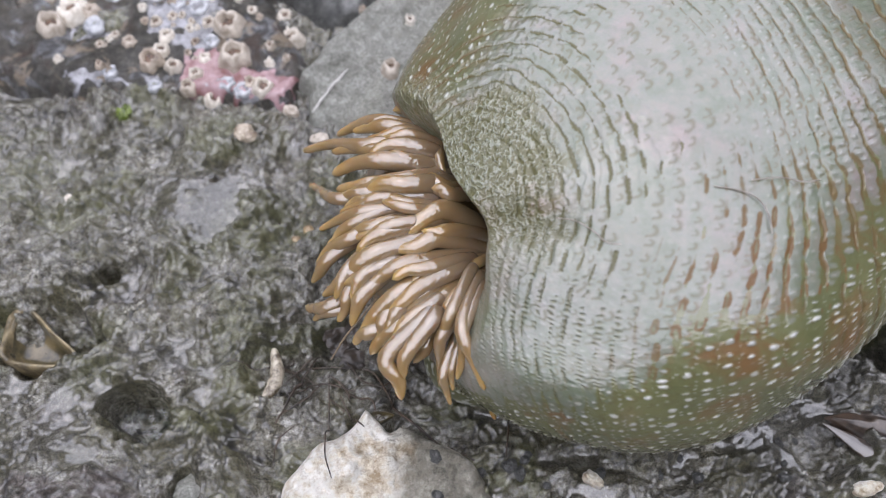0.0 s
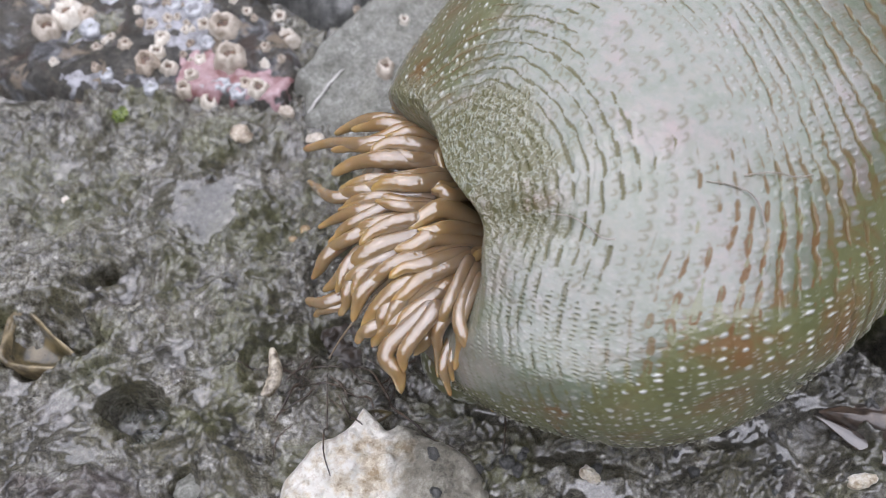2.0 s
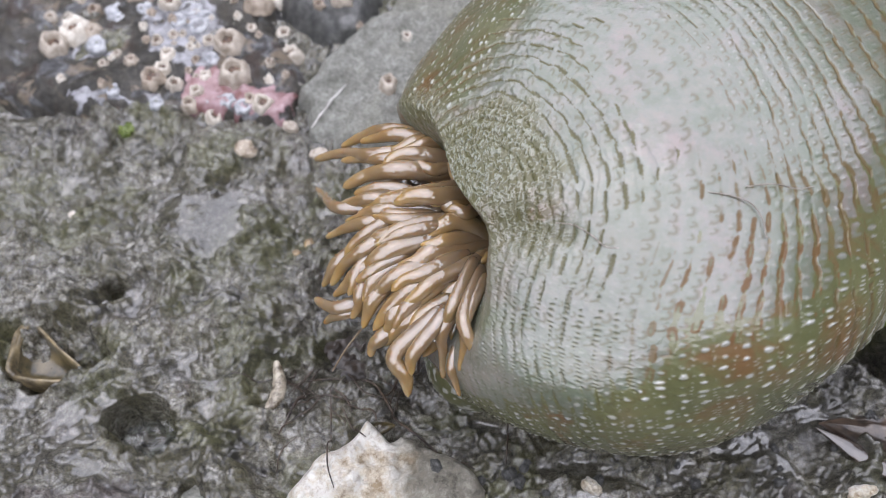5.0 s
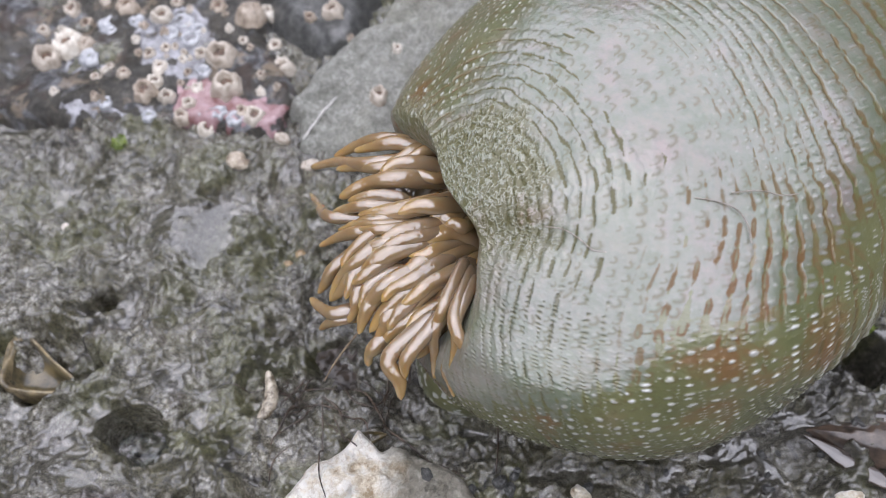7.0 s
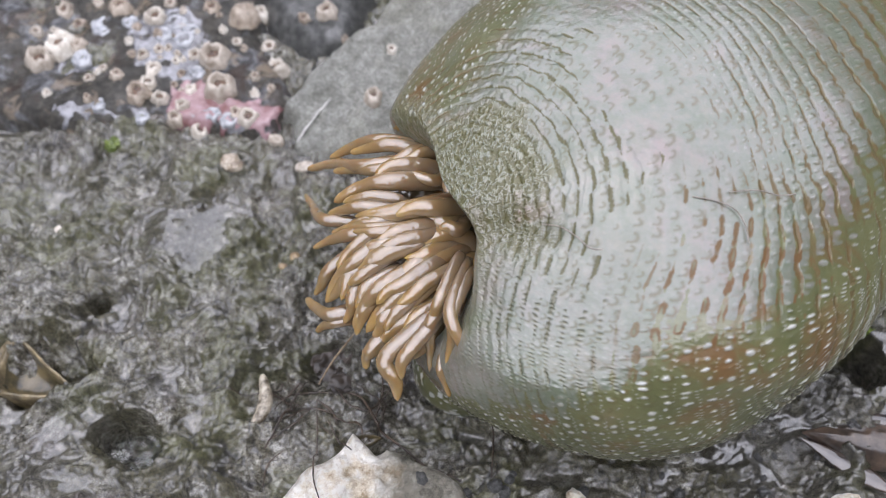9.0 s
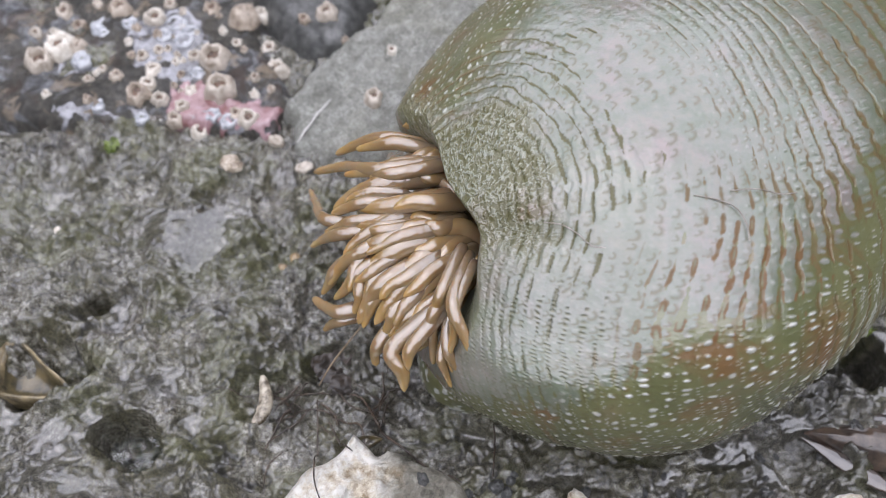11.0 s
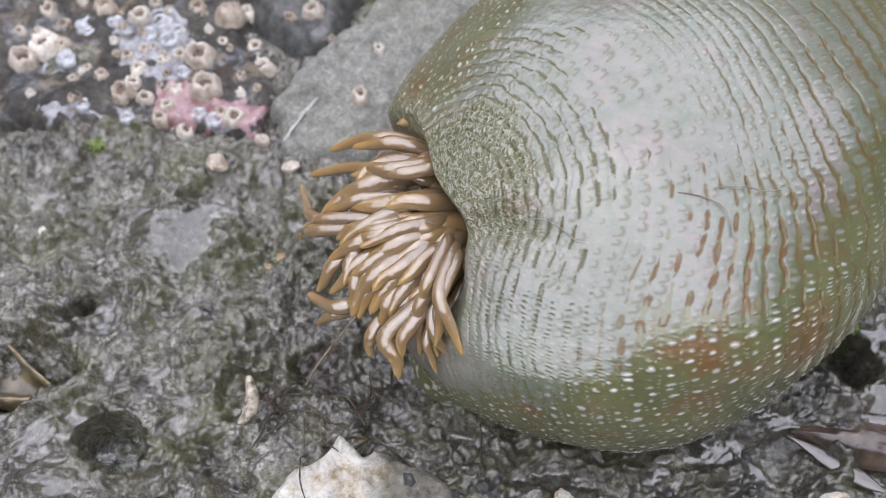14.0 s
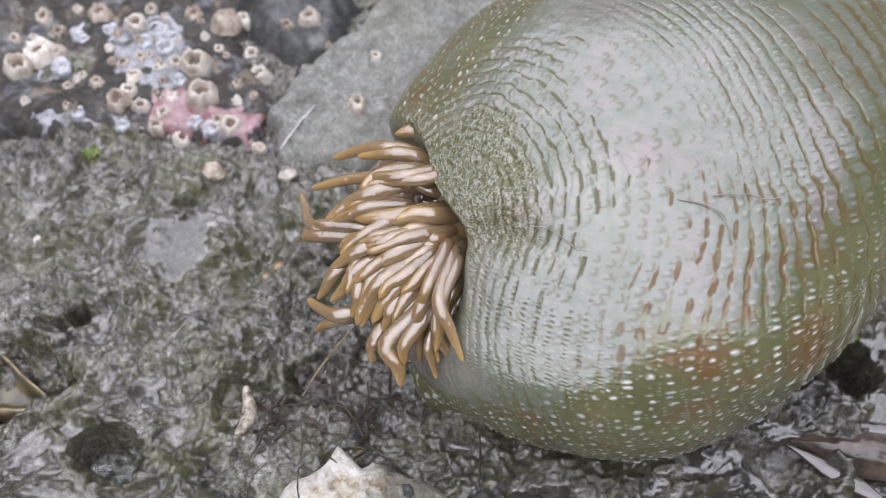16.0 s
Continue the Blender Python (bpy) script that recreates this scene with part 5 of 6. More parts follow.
def motions():
    walk(column, [(0, lean(0, 0, 0)), (4, lean(-0.6, 0.7, -0.2)), (6.5, lean(-1.3, 1.4, -0.6)), (9.2, lean(-2.0, 2.1, -1.1)), (12.5, lean(-2.5, 2.5, -1.5)), (16, lean(-2.9, 2.6, -1.8))])
    walk(column, [
        (0, pose(0.04161, 0.00840, 0.02400, 0.00, -0.00, 0.00)),
        (0.5, pose(0.04159, 0.00833, 0.02393, -0.20, 0.17, 0.05)),
        (1, pose(0.04148, 0.00819, 0.02433, -0.15, 0.15, -0.01)),
        (1.5, pose(0.04159, 0.00813, 0.02395, -0.35, 0.26, -0.08)),
        (2, pose(0.04175, 0.00833, 0.02384, -0.55, 0.13, -0.21)),
        (2.5, pose(0.04185, 0.00822, 0.02388, -0.69, 0.07, -0.31)),
        (3, pose(0.04196, 0.00860, 0.02376, -0.80, 0.37, -0.35)),
        (3.5, pose(0.04226, 0.00873, 0.02365, -0.77, 0.24, -0.57)),
        (4, pose(0.04236, 0.00876, 0.02368, -0.83, 0.27, -0.63)),
        (6.5, pose(0.04325, 0.00919, 0.02277, -1.73, 0.27, -1.43)),
        (7, pose(0.04334, 0.00935, 0.02286, -2.05, 0.55, -1.62)),
        (7.5, pose(0.04364, 0.00962, 0.02258, -2.14, 0.68, -1.70)),
        (8, pose(0.04372, 0.00971, 0.02250, -2.26, 0.64, -1.88)),
        (8.5, pose(0.04382, 0.00983, 0.02233, -2.75, 0.84, -2.00)),
        (9, pose(0.04412, 0.01000, 0.02202, -2.84, 0.75, -2.21)),
        (11.5, pose(0.04555, 0.01165, 0.02035, -2.53, -0.24, -3.06)),
        (12, pose(0.04553, 0.01174, 0.02052, -2.58, -0.11, -3.05)),
        (12.5, pose(0.04567, 0.01193, 0.02018, -2.72, -0.22, -3.13)),
        (13, pose(0.04591, 0.01218, 0.02016, -2.62, -0.47, -3.32)),
        (13.5, pose(0.04622, 0.01262, 0.01967, -2.51, -0.76, -3.41)),
        (14, pose(0.04633, 0.01241, 0.01919, -2.92, -0.59, -3.60)),
        (14.5, pose(0.04653, 0.01260, 0.01894, -3.08, -0.62, -3.64)),
        (15, pose(0.04656, 0.01276, 0.01898, -2.87, -0.90, -3.75)),
        (15.5, pose(0.04665, 0.01277, 0.01864, -3.35, -0.93, -3.93)),
        (16, pose(0.04688, 0.01278, 0.01835, -3.57, -1.06, -4.04)),
    ])
    sway(0, [(0, pose(-0.0018, 0.0059, 0.0328, 0.0, -0.0, 0.0)), (4, pose(0.0005, 0.0075, 0.0324, 2.9, 3.1, 4.4)), (8, pose(0.0030, 0.0094, 0.0320, 6.1, 6.2, 9.1)), (9.2, pose(0.0033, 0.0094, 0.0320, 6.5, 6.5, 9.4)), (12, pose(0.0060, 0.0098, 0.0320, 10.7, 9.9, 12.3)), (16, pose(0.0074, 0.0105, 0.0317, 14.4, 11.8, 20.9))])
    sway(1, [(0, pose(-0.0032, 0.0074, 0.0327, 0.0, -0.0, 0.0)), (4, pose(-0.0016, 0.0085, 0.0329, -0.7, 2.7, 3.5)), (8, pose(0.0002, 0.0099, 0.0332, -1.2, 6.2, 7.9)), (9.2, pose(0.0004, 0.0099, 0.0332, -1.1, 6.3, 7.6)), (12, pose(0.0022, 0.0096, 0.0337, 0.3, 7.5, 5.3)), (16, pose(0.0053, 0.0087, 0.0333, 2.5, 14.5, 7.1))])
    sway(2, [(0, pose(-0.0026, 0.0061, 0.0329, 0.0, -0.0, 0.0)), (4, pose(-0.0012, 0.0069, 0.0328, 0.5, -0.7, -1.3)), (8, pose(0.0004, 0.0080, 0.0327, 1.1, -1.5, -2.9)), (9.2, pose(0.0009, 0.0075, 0.0332, 1.1, -1.1, -2.7)), (12, pose(0.0055, 0.0032, 0.0373, 0.9, 4.0, 0.1)), (16, pose(0.0103, 0.0049, 0.0364, -1.0, 14.3, 11.6))])
    sway(3, [(0, pose(-0.0017, -0.0005, 0.0339, 0.0, -0.0, 0.0)), (4, pose(0.0018, 0.0015, 0.0332, 4.3, 7.4, 15.2)), (8, pose(0.0051, 0.0045, 0.0322, 13.7, 15.2, 38.3)), (9.2, pose(0.0052, 0.0043, 0.0323, 12.9, 15.0, 35.8)), (12, pose(0.0060, 0.0031, 0.0327, 7.3, 12.1, 18.3)), (16, pose(0.0087, 0.0027, 0.0320, 11.4, 17.4, 23.1))])
    sway(4, [(0, pose(-0.0013, 0.0052, 0.0329, 0.0, -0.0, 0.0)), (4, pose(0.0010, 0.0073, 0.0324, 0.8, 6.6, 11.6)), (8, pose(0.0032, 0.0097, 0.0319, 3.5, 14.0, 25.8)), (9.2, pose(0.0035, 0.0095, 0.0320, 3.6, 14.4, 25.7)), (12, pose(0.0070, 0.0079, 0.0320, 4.2, 17.7, 24.3)), (16, pose(0.0094, 0.0073, 0.0314, 7.0, 21.8, 33.3))])
    sway(5, [(0, pose(-0.0010, 0.0083, 0.0319, 0.0, -0.0, 0.0)), (4, pose(0.0009, 0.0086, 0.0319, 1.1, 0.5, 1.6)), (8, pose(0.0030, 0.0089, 0.0319, 3.4, 1.5, 5.0)), (9.2, pose(0.0027, 0.0086, 0.0321, 4.0, 2.1, 7.6)), (12, pose(-0.0015, 0.0033, 0.0342, 15.3, 7.1, 47.8)), (16, pose(0.0033, 0.0056, 0.0324, 7.5, 4.8, 21.8))])
    sway(6, [(0, pose(-0.0026, -0.0013, 0.0342, 0.0, -0.0, 0.0)), (4, pose(-0.0006, -0.0001, 0.0340, -0.9, 3.3, 4.7)), (8, pose(0.0016, 0.0015, 0.0338, -1.6, 7.4, 10.4)), (9.2, pose(0.0015, 0.0015, 0.0339, -1.8, 6.6, 11.0)), (12, pose(0.0003, 0.0017, 0.0351, -4.5, -1.0, 16.6)), (16, pose(0.0019, 0.0018, 0.0352, -4.8, 1.2, 19.3))])
    sway(7, [(0, pose(-0.0013, -0.0044, 0.0341, 0.0, -0.0, 0.0)), (4, pose(0.0020, -0.0039, 0.0337, -0.6, 5.8, 4.5)), (8, pose(0.0057, -0.0030, 0.0329, -0.8, 14.1, 10.9)), (9.2, pose(0.0058, -0.0029, 0.0330, -0.8, 13.7, 10.2)), (12, pose(0.0061, -0.0020, 0.0336, -0.5, 9.7, 4.3)), (16, pose(0.0088, -0.0026, 0.0324, -0.5, 15.5, 6.8))])
    sway(8, [(0, pose(0.0041, -0.0056, 0.0320, 0.0, -0.0, 0.0)), (4, pose(0.0056, -0.0055, 0.0316, 3.8, 1.6, 7.7)), (8, pose(0.0073, -0.0052, 0.0312, 9.7, 2.9, 19.5)), (9.2, pose(0.0071, -0.0053, 0.0314, 8.8, 0.5, 17.7)), (12, pose(0.0047, -0.0060, 0.0327, 5.2, -12.2, 8.7)), (16, pose(0.0073, -0.0057, 0.0320, 7.4, -7.6, 14.4))])
    sway(9, [(0, pose(-0.0147, -0.0079, 0.0326, 0.0, -0.0, 0.0)), (4, pose(-0.0145, -0.0070, 0.0321, 2.3, -0.3, -2.2)), (8, pose(-0.0143, -0.0059, 0.0315, 5.2, -0.6, -5.0)), (9.2, pose(-0.0143, -0.0059, 0.0313, 5.7, -0.5, -5.4)), (12, pose(-0.0142, -0.0054, 0.0301, 9.7, -0.2, -8.9)), (16, pose(-0.0134, -0.0051, 0.0299, 10.3, -0.8, -9.9))])
    sway(10, [(0, pose(-0.0083, -0.0083, 0.0345, 0.0, -0.0, 0.0)), (4, pose(-0.0072, -0.0071, 0.0346, 0.3, 0.5, -0.5)), (8, pose(-0.0059, -0.0055, 0.0347, 0.6, 1.2, -1.3)), (9.2, pose(-0.0058, -0.0053, 0.0347, 0.4, 1.1, -0.7)), (12, pose(-0.0048, -0.0033, 0.0348, -2.3, -0.1, 6.2)), (16, pose(-0.0016, -0.0026, 0.0350, -3.4, 6.2, 13.4))])
    sway(11, [(0, pose(-0.0009, -0.0108, 0.0339, 0.0, -0.0, 0.0)), (4, pose(-0.0018, -0.0100, 0.0341, -1.2, -5.6, 3.0)), (8, pose(-0.0030, -0.0090, 0.0343, -3.1, -12.4, 7.1)), (9.2, pose(-0.0028, -0.0089, 0.0343, -3.1, -12.4, 7.5)), (12, pose(-0.0010, -0.0080, 0.0344, -3.3, -12.0, 12.5)), (16, pose(0.0005, -0.0076, 0.0343, -3.2, -10.5, 18.7))])
    sway(12, [(0, pose(-0.0044, -0.0109, 0.0345, 0.0, -0.0, 0.0)), (4, pose(-0.0038, -0.0103, 0.0340, 0.9, -0.9, -2.3)), (8, pose(-0.0032, -0.0095, 0.0334, 1.9, -1.8, -4.8)), (9.2, pose(-0.0036, -0.0095, 0.0334, 2.3, -2.8, -5.4)), (12, pose(-0.0075, -0.0095, 0.0339, 7.3, -15.0, -14.0)), (16, pose(-0.0097, -0.0075, 0.0313, 13.5, -18.7, -24.9))])
    sway(13, [(0, pose(-0.0023, -0.0126, 0.0340, 0.0, -0.0, 0.0)), (4, pose(-0.0006, -0.0114, 0.0339, -0.9, 1.3, 2.6)), (8, pose(0.0014, -0.0100, 0.0338, -2.0, 3.1, 5.9)), (9.2, pose(0.0015, -0.0098, 0.0338, -1.9, 2.9, 6.0)), (12, pose(0.0024, -0.0085, 0.0347, -1.7, 0.2, 6.3)), (16, pose(0.0057, -0.0078, 0.0343, -2.3, 7.0, 5.3))])
    sway(14, [(0, pose(0.0055, -0.0123, 0.0308, 0.0, -0.0, 0.0)), (4, pose(0.0076, -0.0121, 0.0295, -3.2, 4.1, -4.0)), (8, pose(0.0100, -0.0118, 0.0281, -7.5, 8.6, -9.2)), (9.2, pose(0.0102, -0.0117, 0.0281, -8.0, 8.8, -9.9)), (12, pose(0.0121, -0.0114, 0.0276, -13.2, 10.6, -18.4)), (16, pose(0.0137, -0.0098, 0.0269, -14.0, 13.3, -17.3))])
    sway(15, [(0, pose(0.0072, -0.0167, 0.0287, 0.0, -0.0, 0.0)), (4, pose(0.0075, -0.0154, 0.0290, 2.2, -3.4, 4.6)), (8, pose(0.0077, -0.0139, 0.0292, 4.3, -7.4, 9.6)), (9.2, pose(0.0079, -0.0137, 0.0293, 4.3, -7.4, 9.5)), (12, pose(0.0096, -0.0118, 0.0297, 3.9, -7.7, 8.1)), (16, pose(0.0119, -0.0100, 0.0288, 3.0, -2.1, 7.6))])
    sway(16, [(0, pose(-0.0033, -0.0169, 0.0335, 0.0, -0.0, 0.0)), (4, pose(-0.0008, -0.0145, 0.0336, -1.6, 3.4, 0.7)), (8, pose(0.0021, -0.0116, 0.0336, -3.8, 8.2, 1.4)), (9.2, pose(0.0025, -0.0114, 0.0335, -3.9, 8.8, 1.1)), (12, pose(0.0063, -0.0103, 0.0325, -5.4, 14.3, -2.1)), (16, pose(0.0080, -0.0091, 0.0324, -6.9, 16.3, 0.1))])
    sway(17, [(0, pose(0.0019, -0.0198, 0.0314, 0.0, -0.0, 0.0)), (4, pose(0.0014, -0.0183, 0.0320, 1.3, -4.9, 5.6)), (8, pose(0.0003, -0.0163, 0.0330, 2.4, -12.5, 14.2)), (9.2, pose(0.0004, -0.0161, 0.0330, 2.5, -12.8, 14.3)), (12, pose(0.0009, -0.0141, 0.0331, 3.2, -15.6, 15.0)), (16, pose(0.0029, -0.0124, 0.0331, 1.7, -12.5, 18.3))])
    sway(18, [(0, pose(0.0008, -0.0217, 0.0312, 0.0, -0.0, 0.0)), (4, pose(0.0026, -0.0193, 0.0312, -1.4, 1.8, 0.3)), (8, pose(0.0047, -0.0164, 0.0312, -3.2, 4.2, 0.6)), (9.2, pose(0.0048, -0.0160, 0.0313, -3.2, 4.0, 1.0)), (12, pose(0.0058, -0.0125, 0.0320, -3.2, 2.4, 5.3)), (16, pose(0.0075, -0.0110, 0.0317, -4.8, 4.5, 6.0))])
    sway(19, [(0, pose(0.0050, -0.0204, 0.0294, 0.0, -0.0, 0.0)), (4, pose(0.0071, -0.0172, 0.0292, -2.4, 2.5, 0.9)), (8, pose(0.0097, -0.0133, 0.0288, -5.8, 6.3, 2.0)), (9.2, pose(0.0100, -0.0129, 0.0288, -6.1, 6.6, 1.9)), (12, pose(0.0128, -0.0094, 0.0283, -8.9, 9.7, 1.7)), (16, pose(0.0140, -0.0075, 0.0280, -9.4, 10.5, 4.6))])
    sway(20, [(0, pose(0.0066, -0.0209, 0.0280, 0.0, -0.0, 0.0)), (4, pose(0.0085, -0.0176, 0.0278, -2.0, 1.9, 1.5)), (8, pose(0.0107, -0.0135, 0.0274, -4.8, 4.8, 3.5)), (9.2, pose(0.0110, -0.0131, 0.0273, -4.9, 4.9, 3.6)), (12, pose(0.0133, -0.0095, 0.0269, -7.0, 7.3, 5.4)), (16, pose(0.0146, -0.0075, 0.0264, -8.2, 8.9, 7.7))])
    sway(21, [(0, pose(-0.0022, -0.0272, 0.0301, 0.0, -0.0, 0.0)), (4, pose(0.0000, -0.0248, 0.0297, -2.5, 4.0, -2.0)), (8, pose(0.0026, -0.0219, 0.0293, -5.5, 8.2, -4.4)), (9.2, pose(0.0028, -0.0215, 0.0294, -5.4, 7.9, -3.7)), (12, pose(0.0040, -0.0183, 0.0297, -5.3, 5.2, 2.3)), (16, pose(0.0060, -0.0165, 0.0297, -8.0, 9.1, 0.7))])
    sway(22, [(0, pose(-0.0038, -0.0331, 0.0318, 0.0, -0.0, 0.0)), (4, pose(-0.0026, -0.0313, 0.0317, -0.2, 1.0, -1.4)), (8, pose(-0.0011, -0.0291, 0.0316, -0.5, 2.3, -3.3)), (9.2, pose(-0.0009, -0.0288, 0.0316, -0.5, 2.3, -3.3)), (12, pose(0.0006, -0.0260, 0.0318, -1.2, 2.1, -2.7)), (16, pose(0.0018, -0.0241, 0.0323, -2.7, 1.6, -1.2))])
    sway(23, [(0, pose(0.0018, -0.0261, 0.0291, 0.0, -0.0, 0.0)), (4, pose(0.0043, -0.0234, 0.0288, -3.5, 3.4, -1.7)), (8, pose(0.0072, -0.0202, 0.0281, -9.1, 8.3, -4.6)), (9.2, pose(0.0073, -0.0198, 0.0283, -8.8, 7.9, -3.6)), (12, pose(0.0078, -0.0158, 0.0295, -5.9, 3.9, 5.6)), (16, pose(0.0102, -0.0140, 0.0287, -10.1, 8.0, 3.4))])
    sway(24, [(0, pose(0.0050, -0.0255, 0.0274, 0.0, -0.0, 0.0)), (4, pose(0.0053, -0.0238, 0.0278, 0.4, -0.2, -2.0)), (8, pose(0.0057, -0.0218, 0.0283, 1.1, -0.3, -5.0)), (9.2, pose(0.0058, -0.0216, 0.0284, 1.0, -0.3, -5.1)), (12, pose(0.0071, -0.0193, 0.0285, 0.2, 0.4, -6.1)), (16, pose(0.0087, -0.0175, 0.0282, -1.8, 1.6, -2.9))])
    sway(25, [(0, pose(0.0071, -0.0218, 0.0272, 0.0, -0.0, 0.0)), (4, pose(0.0087, -0.0194, 0.0268, -0.5, 0.3, 2.0)), (8, pose(0.0106, -0.0164, 0.0263, -1.1, 0.8, 4.6)), (9.2, pose(0.0107, -0.0162, 0.0263, -0.9, 0.6, 4.9)), (12, pose(0.0117, -0.0136, 0.0270, 1.1, -0.8, 7.3)), (16, pose(0.0128, -0.0110, 0.0272, 0.0, -0.1, 9.6))])
    sway(26, [(0, pose(0.0071, -0.0264, 0.0250, 0.0, -0.0, 0.0)), (4, pose(0.0087, -0.0228, 0.0251, -3.3, 2.6, 0.2)), (8, pose(0.0107, -0.0185, 0.0251, -8.0, 6.4, 0.1)), (9.2, pose(0.0108, -0.0182, 0.0251, -7.9, 6.5, 0.4)), (12, pose(0.0122, -0.0156, 0.0251, -7.7, 7.5, 3.0)), (16, pose(0.0133, -0.0137, 0.0252, -9.4, 8.7, 2.4))])
    sway(27, [(0, pose(0.0022, -0.0348, 0.0289, 0.0, -0.0, 0.0)), (4, pose(0.0033, -0.0323, 0.0292, -1.0, -0.5, 0.8)), (8, pose(0.0045, -0.0293, 0.0296, -2.4, -1.1, 1.9)), (9.2, pose(0.0045, -0.0290, 0.0297, -2.5, -1.2, 2.1)), (12, pose(0.0039, -0.0263, 0.0306, -4.3, -2.8, 4.7)), (16, pose(0.0052, -0.0239, 0.0312, -8.8, 0.6, 0.2))])
    sway(28, [(0, pose(0.0058, -0.0318, 0.0286, 0.0, -0.0, 0.0)), (4, pose(0.0060, -0.0299, 0.0300, -1.7, -0.9, 0.2)), (8, pose(0.0060, -0.0274, 0.0314, -5.0, -2.7, 0.6)), (9.2, pose(0.0058, -0.0271, 0.0316, -5.3, -3.2, 0.9)), (12, pose(0.0037, -0.0240, 0.0334, -9.4, -8.2, 3.8)), (16, pose(0.0058, -0.0204, 0.0340, -16.3, -4.6, -0.1))])
    sway(29, [(0, pose(0.0072, -0.0263, 0.0250, 0.0, -0.0, 0.0)), (4, pose(0.0087, -0.0228, 0.0251, -8.6, 2.1, -4.4)), (8, pose(0.0106, -0.0188, 0.0249, -22.2, 3.9, -11.8)), (9.2, pose(0.0107, -0.0187, 0.0250, -22.5, 4.0, -12.6)), (12, pose(0.0116, -0.0175, 0.0251, -24.8, 4.8, -19.6)), (16, pose(0.0127, -0.0153, 0.0254, -27.2, 4.6, -19.6))])
    sway(30, [(0, pose(-0.0169, -0.0162, 0.0303, 0.0, -0.0, 0.0)), (4, pose(-0.0157, -0.0144, 0.0304, -1.9, 0.3, 1.8)), (8, pose(-0.0141, -0.0124, 0.0305, -3.8, 0.7, 3.7)), (9.2, pose(-0.0139, -0.0123, 0.0305, -3.9, 0.6, 3.7)), (12, pose(-0.0119, -0.0119, 0.0304, -3.9, 0.4, 3.8)), (16, pose(-0.0099, -0.0115, 0.0310, -4.5, 3.0, 3.1))])
    sway(31, [(0, pose(-0.0143, -0.0211, 0.0306, 0.0, -0.0, 0.0)), (4, pose(-0.0127, -0.0189, 0.0310, -2.0, 0.5, 0.9)), (8, pose(-0.0108, -0.0163, 0.0314, -4.7, 1.3, 2.1)), (9.2, pose(-0.0107, -0.0160, 0.0314, -5.0, 1.3, 2.4)), (12, pose(-0.0092, -0.0134, 0.0314, -7.5, 0.9, 5.4)), (16, pose(-0.0072, -0.0128, 0.0317, -8.7, 1.7, 5.5))])
    sway(32, [(0, pose(-0.0178, -0.0258, 0.0262, 0.0, -0.0, 0.0)), (4, pose(-0.0163, -0.0246, 0.0266, 5.4, 4.6, -3.7)), (8, pose(-0.0145, -0.0232, 0.0266, 12.9, 12.1, -8.4)), (9.2, pose(-0.0143, -0.0230, 0.0266, 12.7, 12.2, -8.2)), (12, pose(-0.0119, -0.0219, 0.0265, 10.9, 12.7, -6.1)), (16, pose(-0.0102, -0.0212, 0.0270, 12.4, 16.1, -6.2))])
    sway(33, [(0, pose(-0.0178, -0.0272, 0.0255, 0.0, -0.0, 0.0)), (4, pose(-0.0164, -0.0258, 0.0256, -0.1, 1.1, 0.2)), (8, pose(-0.0147, -0.0242, 0.0257, -0.2, 2.5, 0.4)), (9.2, pose(-0.0145, -0.0241, 0.0256, -0.2, 2.3, 0.5)), (12, pose(-0.0128, -0.0228, 0.0248, -0.9, 0.5, 0.9)), (16, pose(-0.0117, -0.0215, 0.0254, -1.3, 2.0, 1.5))])
    sway(34, [(0, pose(-0.0094, -0.0229, 0.0318, 0.0, -0.0, 0.0)), (4, pose(-0.0078, -0.0215, 0.0317, -0.4, 0.6, -0.5)), (8, pose(-0.0059, -0.0198, 0.0316, -0.8, 1.3, -1.0)), (9.2, pose(-0.0056, -0.0195, 0.0316, -0.8, 1.4, -1.1)), (12, pose(-0.0037, -0.0173, 0.0315, -0.8, 1.8, -1.8)), (16, pose(-0.0018, -0.0159, 0.0317, -3.2, 3.4, -1.2))])
    sway(35, [(0, pose(-0.0095, -0.0316, 0.0277, 0.0, -0.0, 0.0)), (4, pose(-0.0086, -0.0300, 0.0275, -3.6, -7.1, 12.1)), (8, pose(-0.0077, -0.0282, 0.0271, -9.0, -13.5, 25.4)), (9.2, pose(-0.0075, -0.0280, 0.0271, -9.5, -13.8, 26.5)), (12, pose(-0.0065, -0.0257, 0.0267, -15.6, -16.2, 38.8)), (16, pose(-0.0049, -0.0240, 0.0275, -16.4, -14.6, 40.2))])
    sway(36, [(0, pose(-0.0095, -0.0133, 0.0339, 0.0, -0.0, 0.0)), (4, pose(-0.0080, -0.0127, 0.0343, -3.2, 0.0, 5.3)), (8, pose(-0.0069, -0.0109, 0.0344, -10.5, 1.3, 17.5)), (9.2, pose(-0.0066, -0.0108, 0.0344, -9.7, 1.5, 16.0)), (12, pose(-0.0038, -0.0093, 0.0346, -3.5, 3.4, 4.1)), (16, pose(-0.0022, -0.0081, 0.0347, -5.5, 4.8, 6.9))])
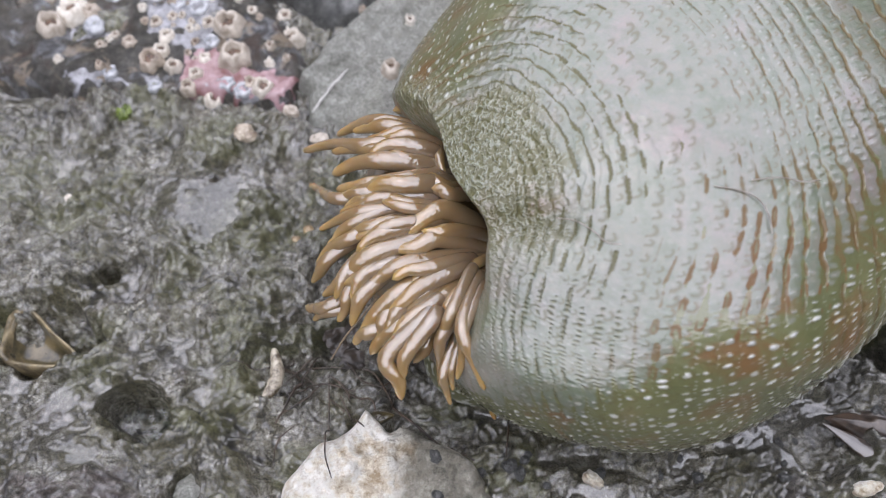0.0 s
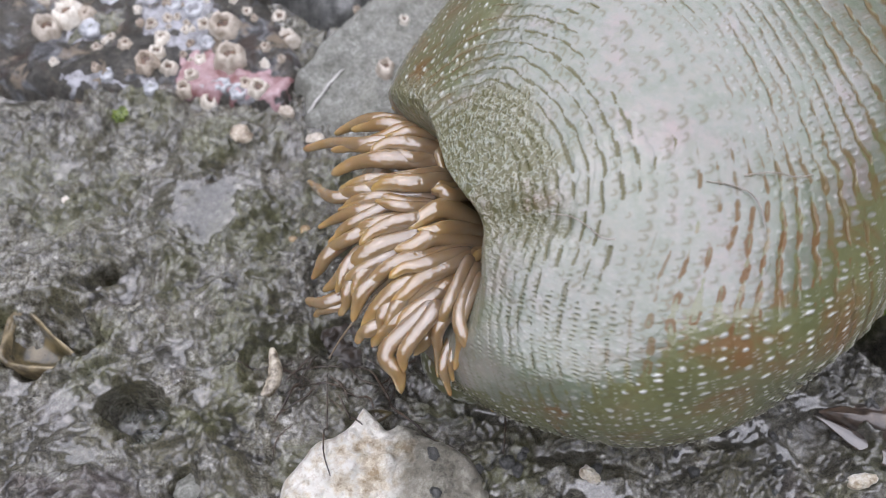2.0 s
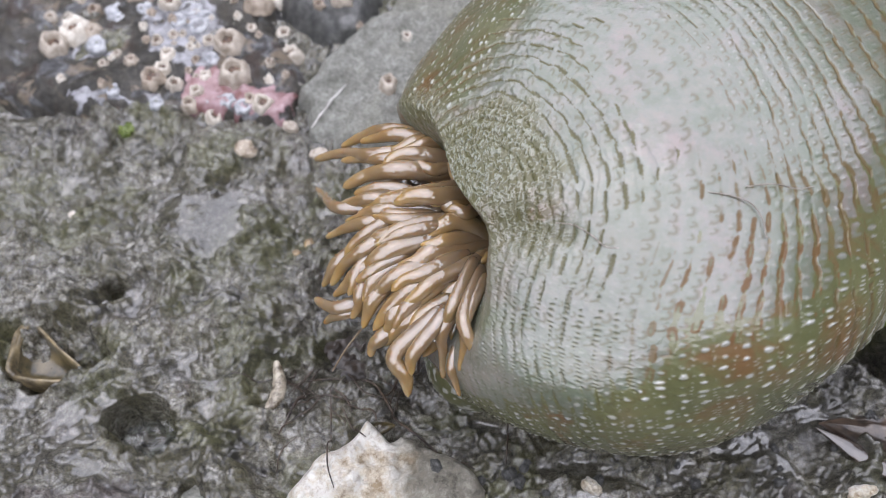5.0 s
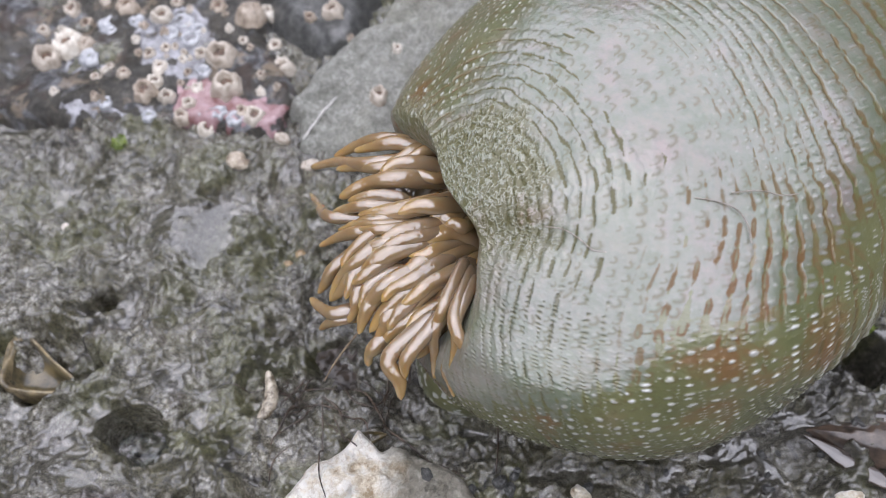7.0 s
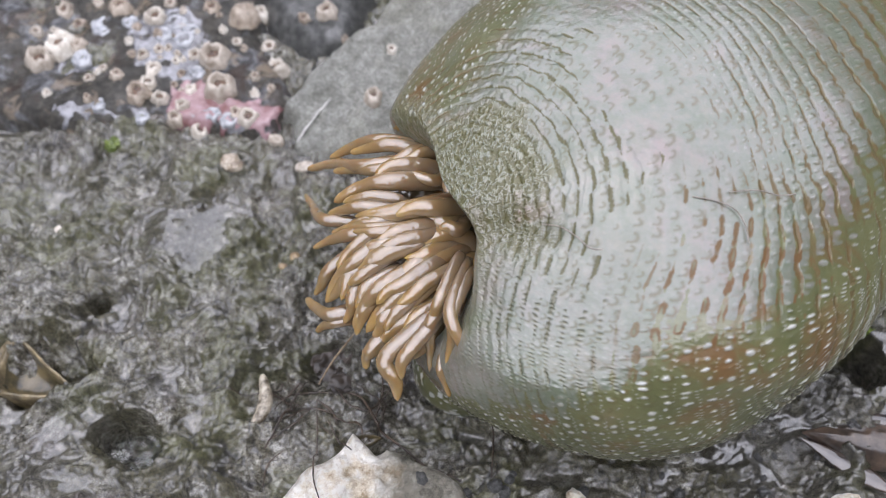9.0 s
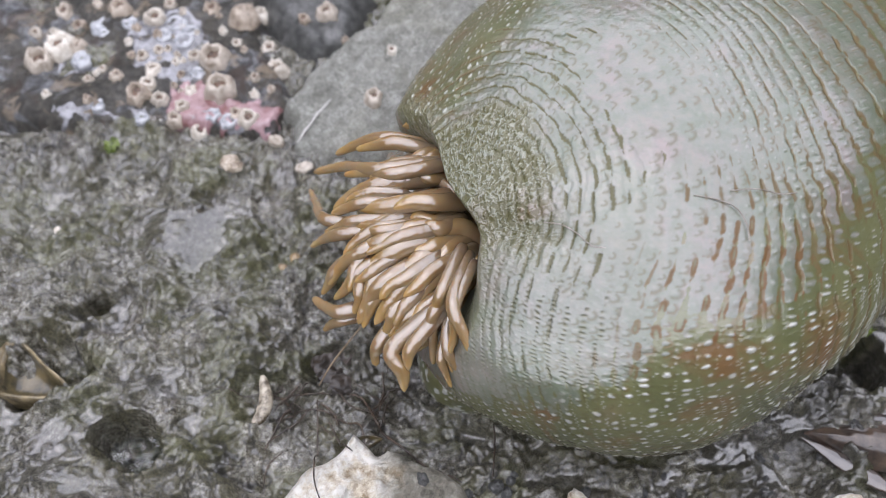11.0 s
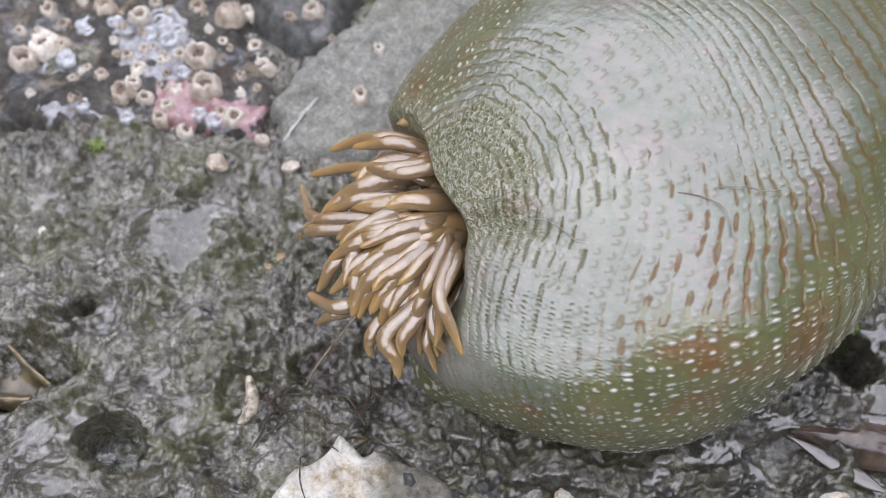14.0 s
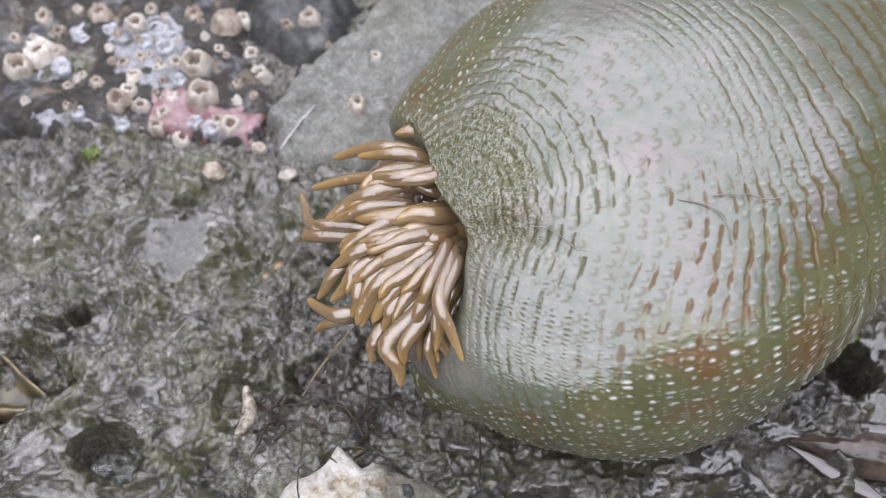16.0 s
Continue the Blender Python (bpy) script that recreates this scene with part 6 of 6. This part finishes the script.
    sway(37, [(0, pose(-0.0104, -0.0208, 0.0322, 0.0, -0.0, 0.0)), (4, pose(-0.0092, -0.0183, 0.0326, -2.1, 0.4, 3.1)), (8, pose(-0.0078, -0.0150, 0.0331, -5.4, 1.3, 8.1)), (9.2, pose(-0.0076, -0.0149, 0.0331, -5.4, 1.4, 8.1)), (12, pose(-0.0052, -0.0138, 0.0329, -5.8, 2.5, 8.2)), (16, pose(-0.0039, -0.0119, 0.0332, -8.6, 4.3, 12.4))])
    sway(38, [(0, pose(0.0087, -0.0168, 0.0272, 0.0, -0.0, 0.0)), (4, pose(0.0103, -0.0140, 0.0268, -1.8, 2.1, 0.5)), (8, pose(0.0121, -0.0106, 0.0262, -4.8, 5.6, 1.1)), (9.2, pose(0.0122, -0.0105, 0.0262, -4.6, 5.4, 1.1)), (12, pose(0.0130, -0.0092, 0.0267, -2.7, 3.6, 1.5)), (16, pose(0.0139, -0.0083, 0.0267, -1.9, 2.9, 1.6))])
    sway(39, [(0, pose(-0.0055, -0.0250, 0.0314, 0.0, -0.0, 0.0)), (4, pose(-0.0038, -0.0230, 0.0314, -0.8, 2.2, -3.7)), (8, pose(-0.0017, -0.0206, 0.0314, -2.2, 5.2, -8.8)), (9.2, pose(-0.0015, -0.0203, 0.0314, -2.2, 4.9, -8.2)), (12, pose(-0.0002, -0.0179, 0.0314, -2.2, 2.5, -2.4)), (16, pose(0.0018, -0.0162, 0.0315, -5.3, 4.5, -2.8))])
    sway(40, [(0, pose(-0.0067, -0.0066, 0.0347, 0.0, -0.0, 0.0)), (4, pose(-0.0051, -0.0063, 0.0346, -0.1, 1.3, -1.3)), (8, pose(-0.0031, -0.0061, 0.0345, -0.3, 2.9, -2.9)), (9.2, pose(-0.0031, -0.0060, 0.0345, -0.3, 2.3, -2.1)), (12, pose(-0.0033, -0.0053, 0.0343, -0.3, -2.9, 4.5)), (16, pose(-0.0016, -0.0059, 0.0341, 0.1, -1.2, 0.9))])
    sway(41, [(0, pose(0.0016, -0.0298, 0.0273, 0.0, -0.0, 0.0)), (4, pose(0.0029, -0.0275, 0.0274, -1.2, 1.0, 0.2)), (8, pose(0.0043, -0.0247, 0.0274, -3.2, 2.5, 0.6)), (9.2, pose(0.0044, -0.0245, 0.0275, -3.2, 2.5, 0.3)), (12, pose(0.0053, -0.0224, 0.0275, -3.1, 3.0, -2.7)), (16, pose(0.0074, -0.0208, 0.0271, -9.2, 8.1, -7.4))])
    for ob, (_, _, _, (x, y, z)) in zip(edge_tentacles, TENTACLES_EDGE):
        drift = ((0, 0, 0, 0), (4, 0.4, 2.3, 0.9), (6.5, 0.8, 4.2, 1.7), (9.2, 1.2, 6.4, 2.7), (12, 1.5, 8.2, 3.4), (16, 1.8, 10.0, 4.2))
        walk(ob, [(t, pose((x + dx) / 1000, (y + dy) / 1000, (z + dz) / 1000)) for t, dx, dy, dz in drift])
    walk(oral_disc, [(0, pose(0.0000, -0.0010, 0.0085)), (4, pose(0.0012, 0.0004, 0.0085)), (8, pose(0.0025, 0.0020, 0.0084)), (9.2, pose(0.0026, 0.0022, 0.0084)), (12, pose(0.0034, 0.0031, 0.0087)), (16, pose(0.0049, 0.0041, 0.0085))])


motions()
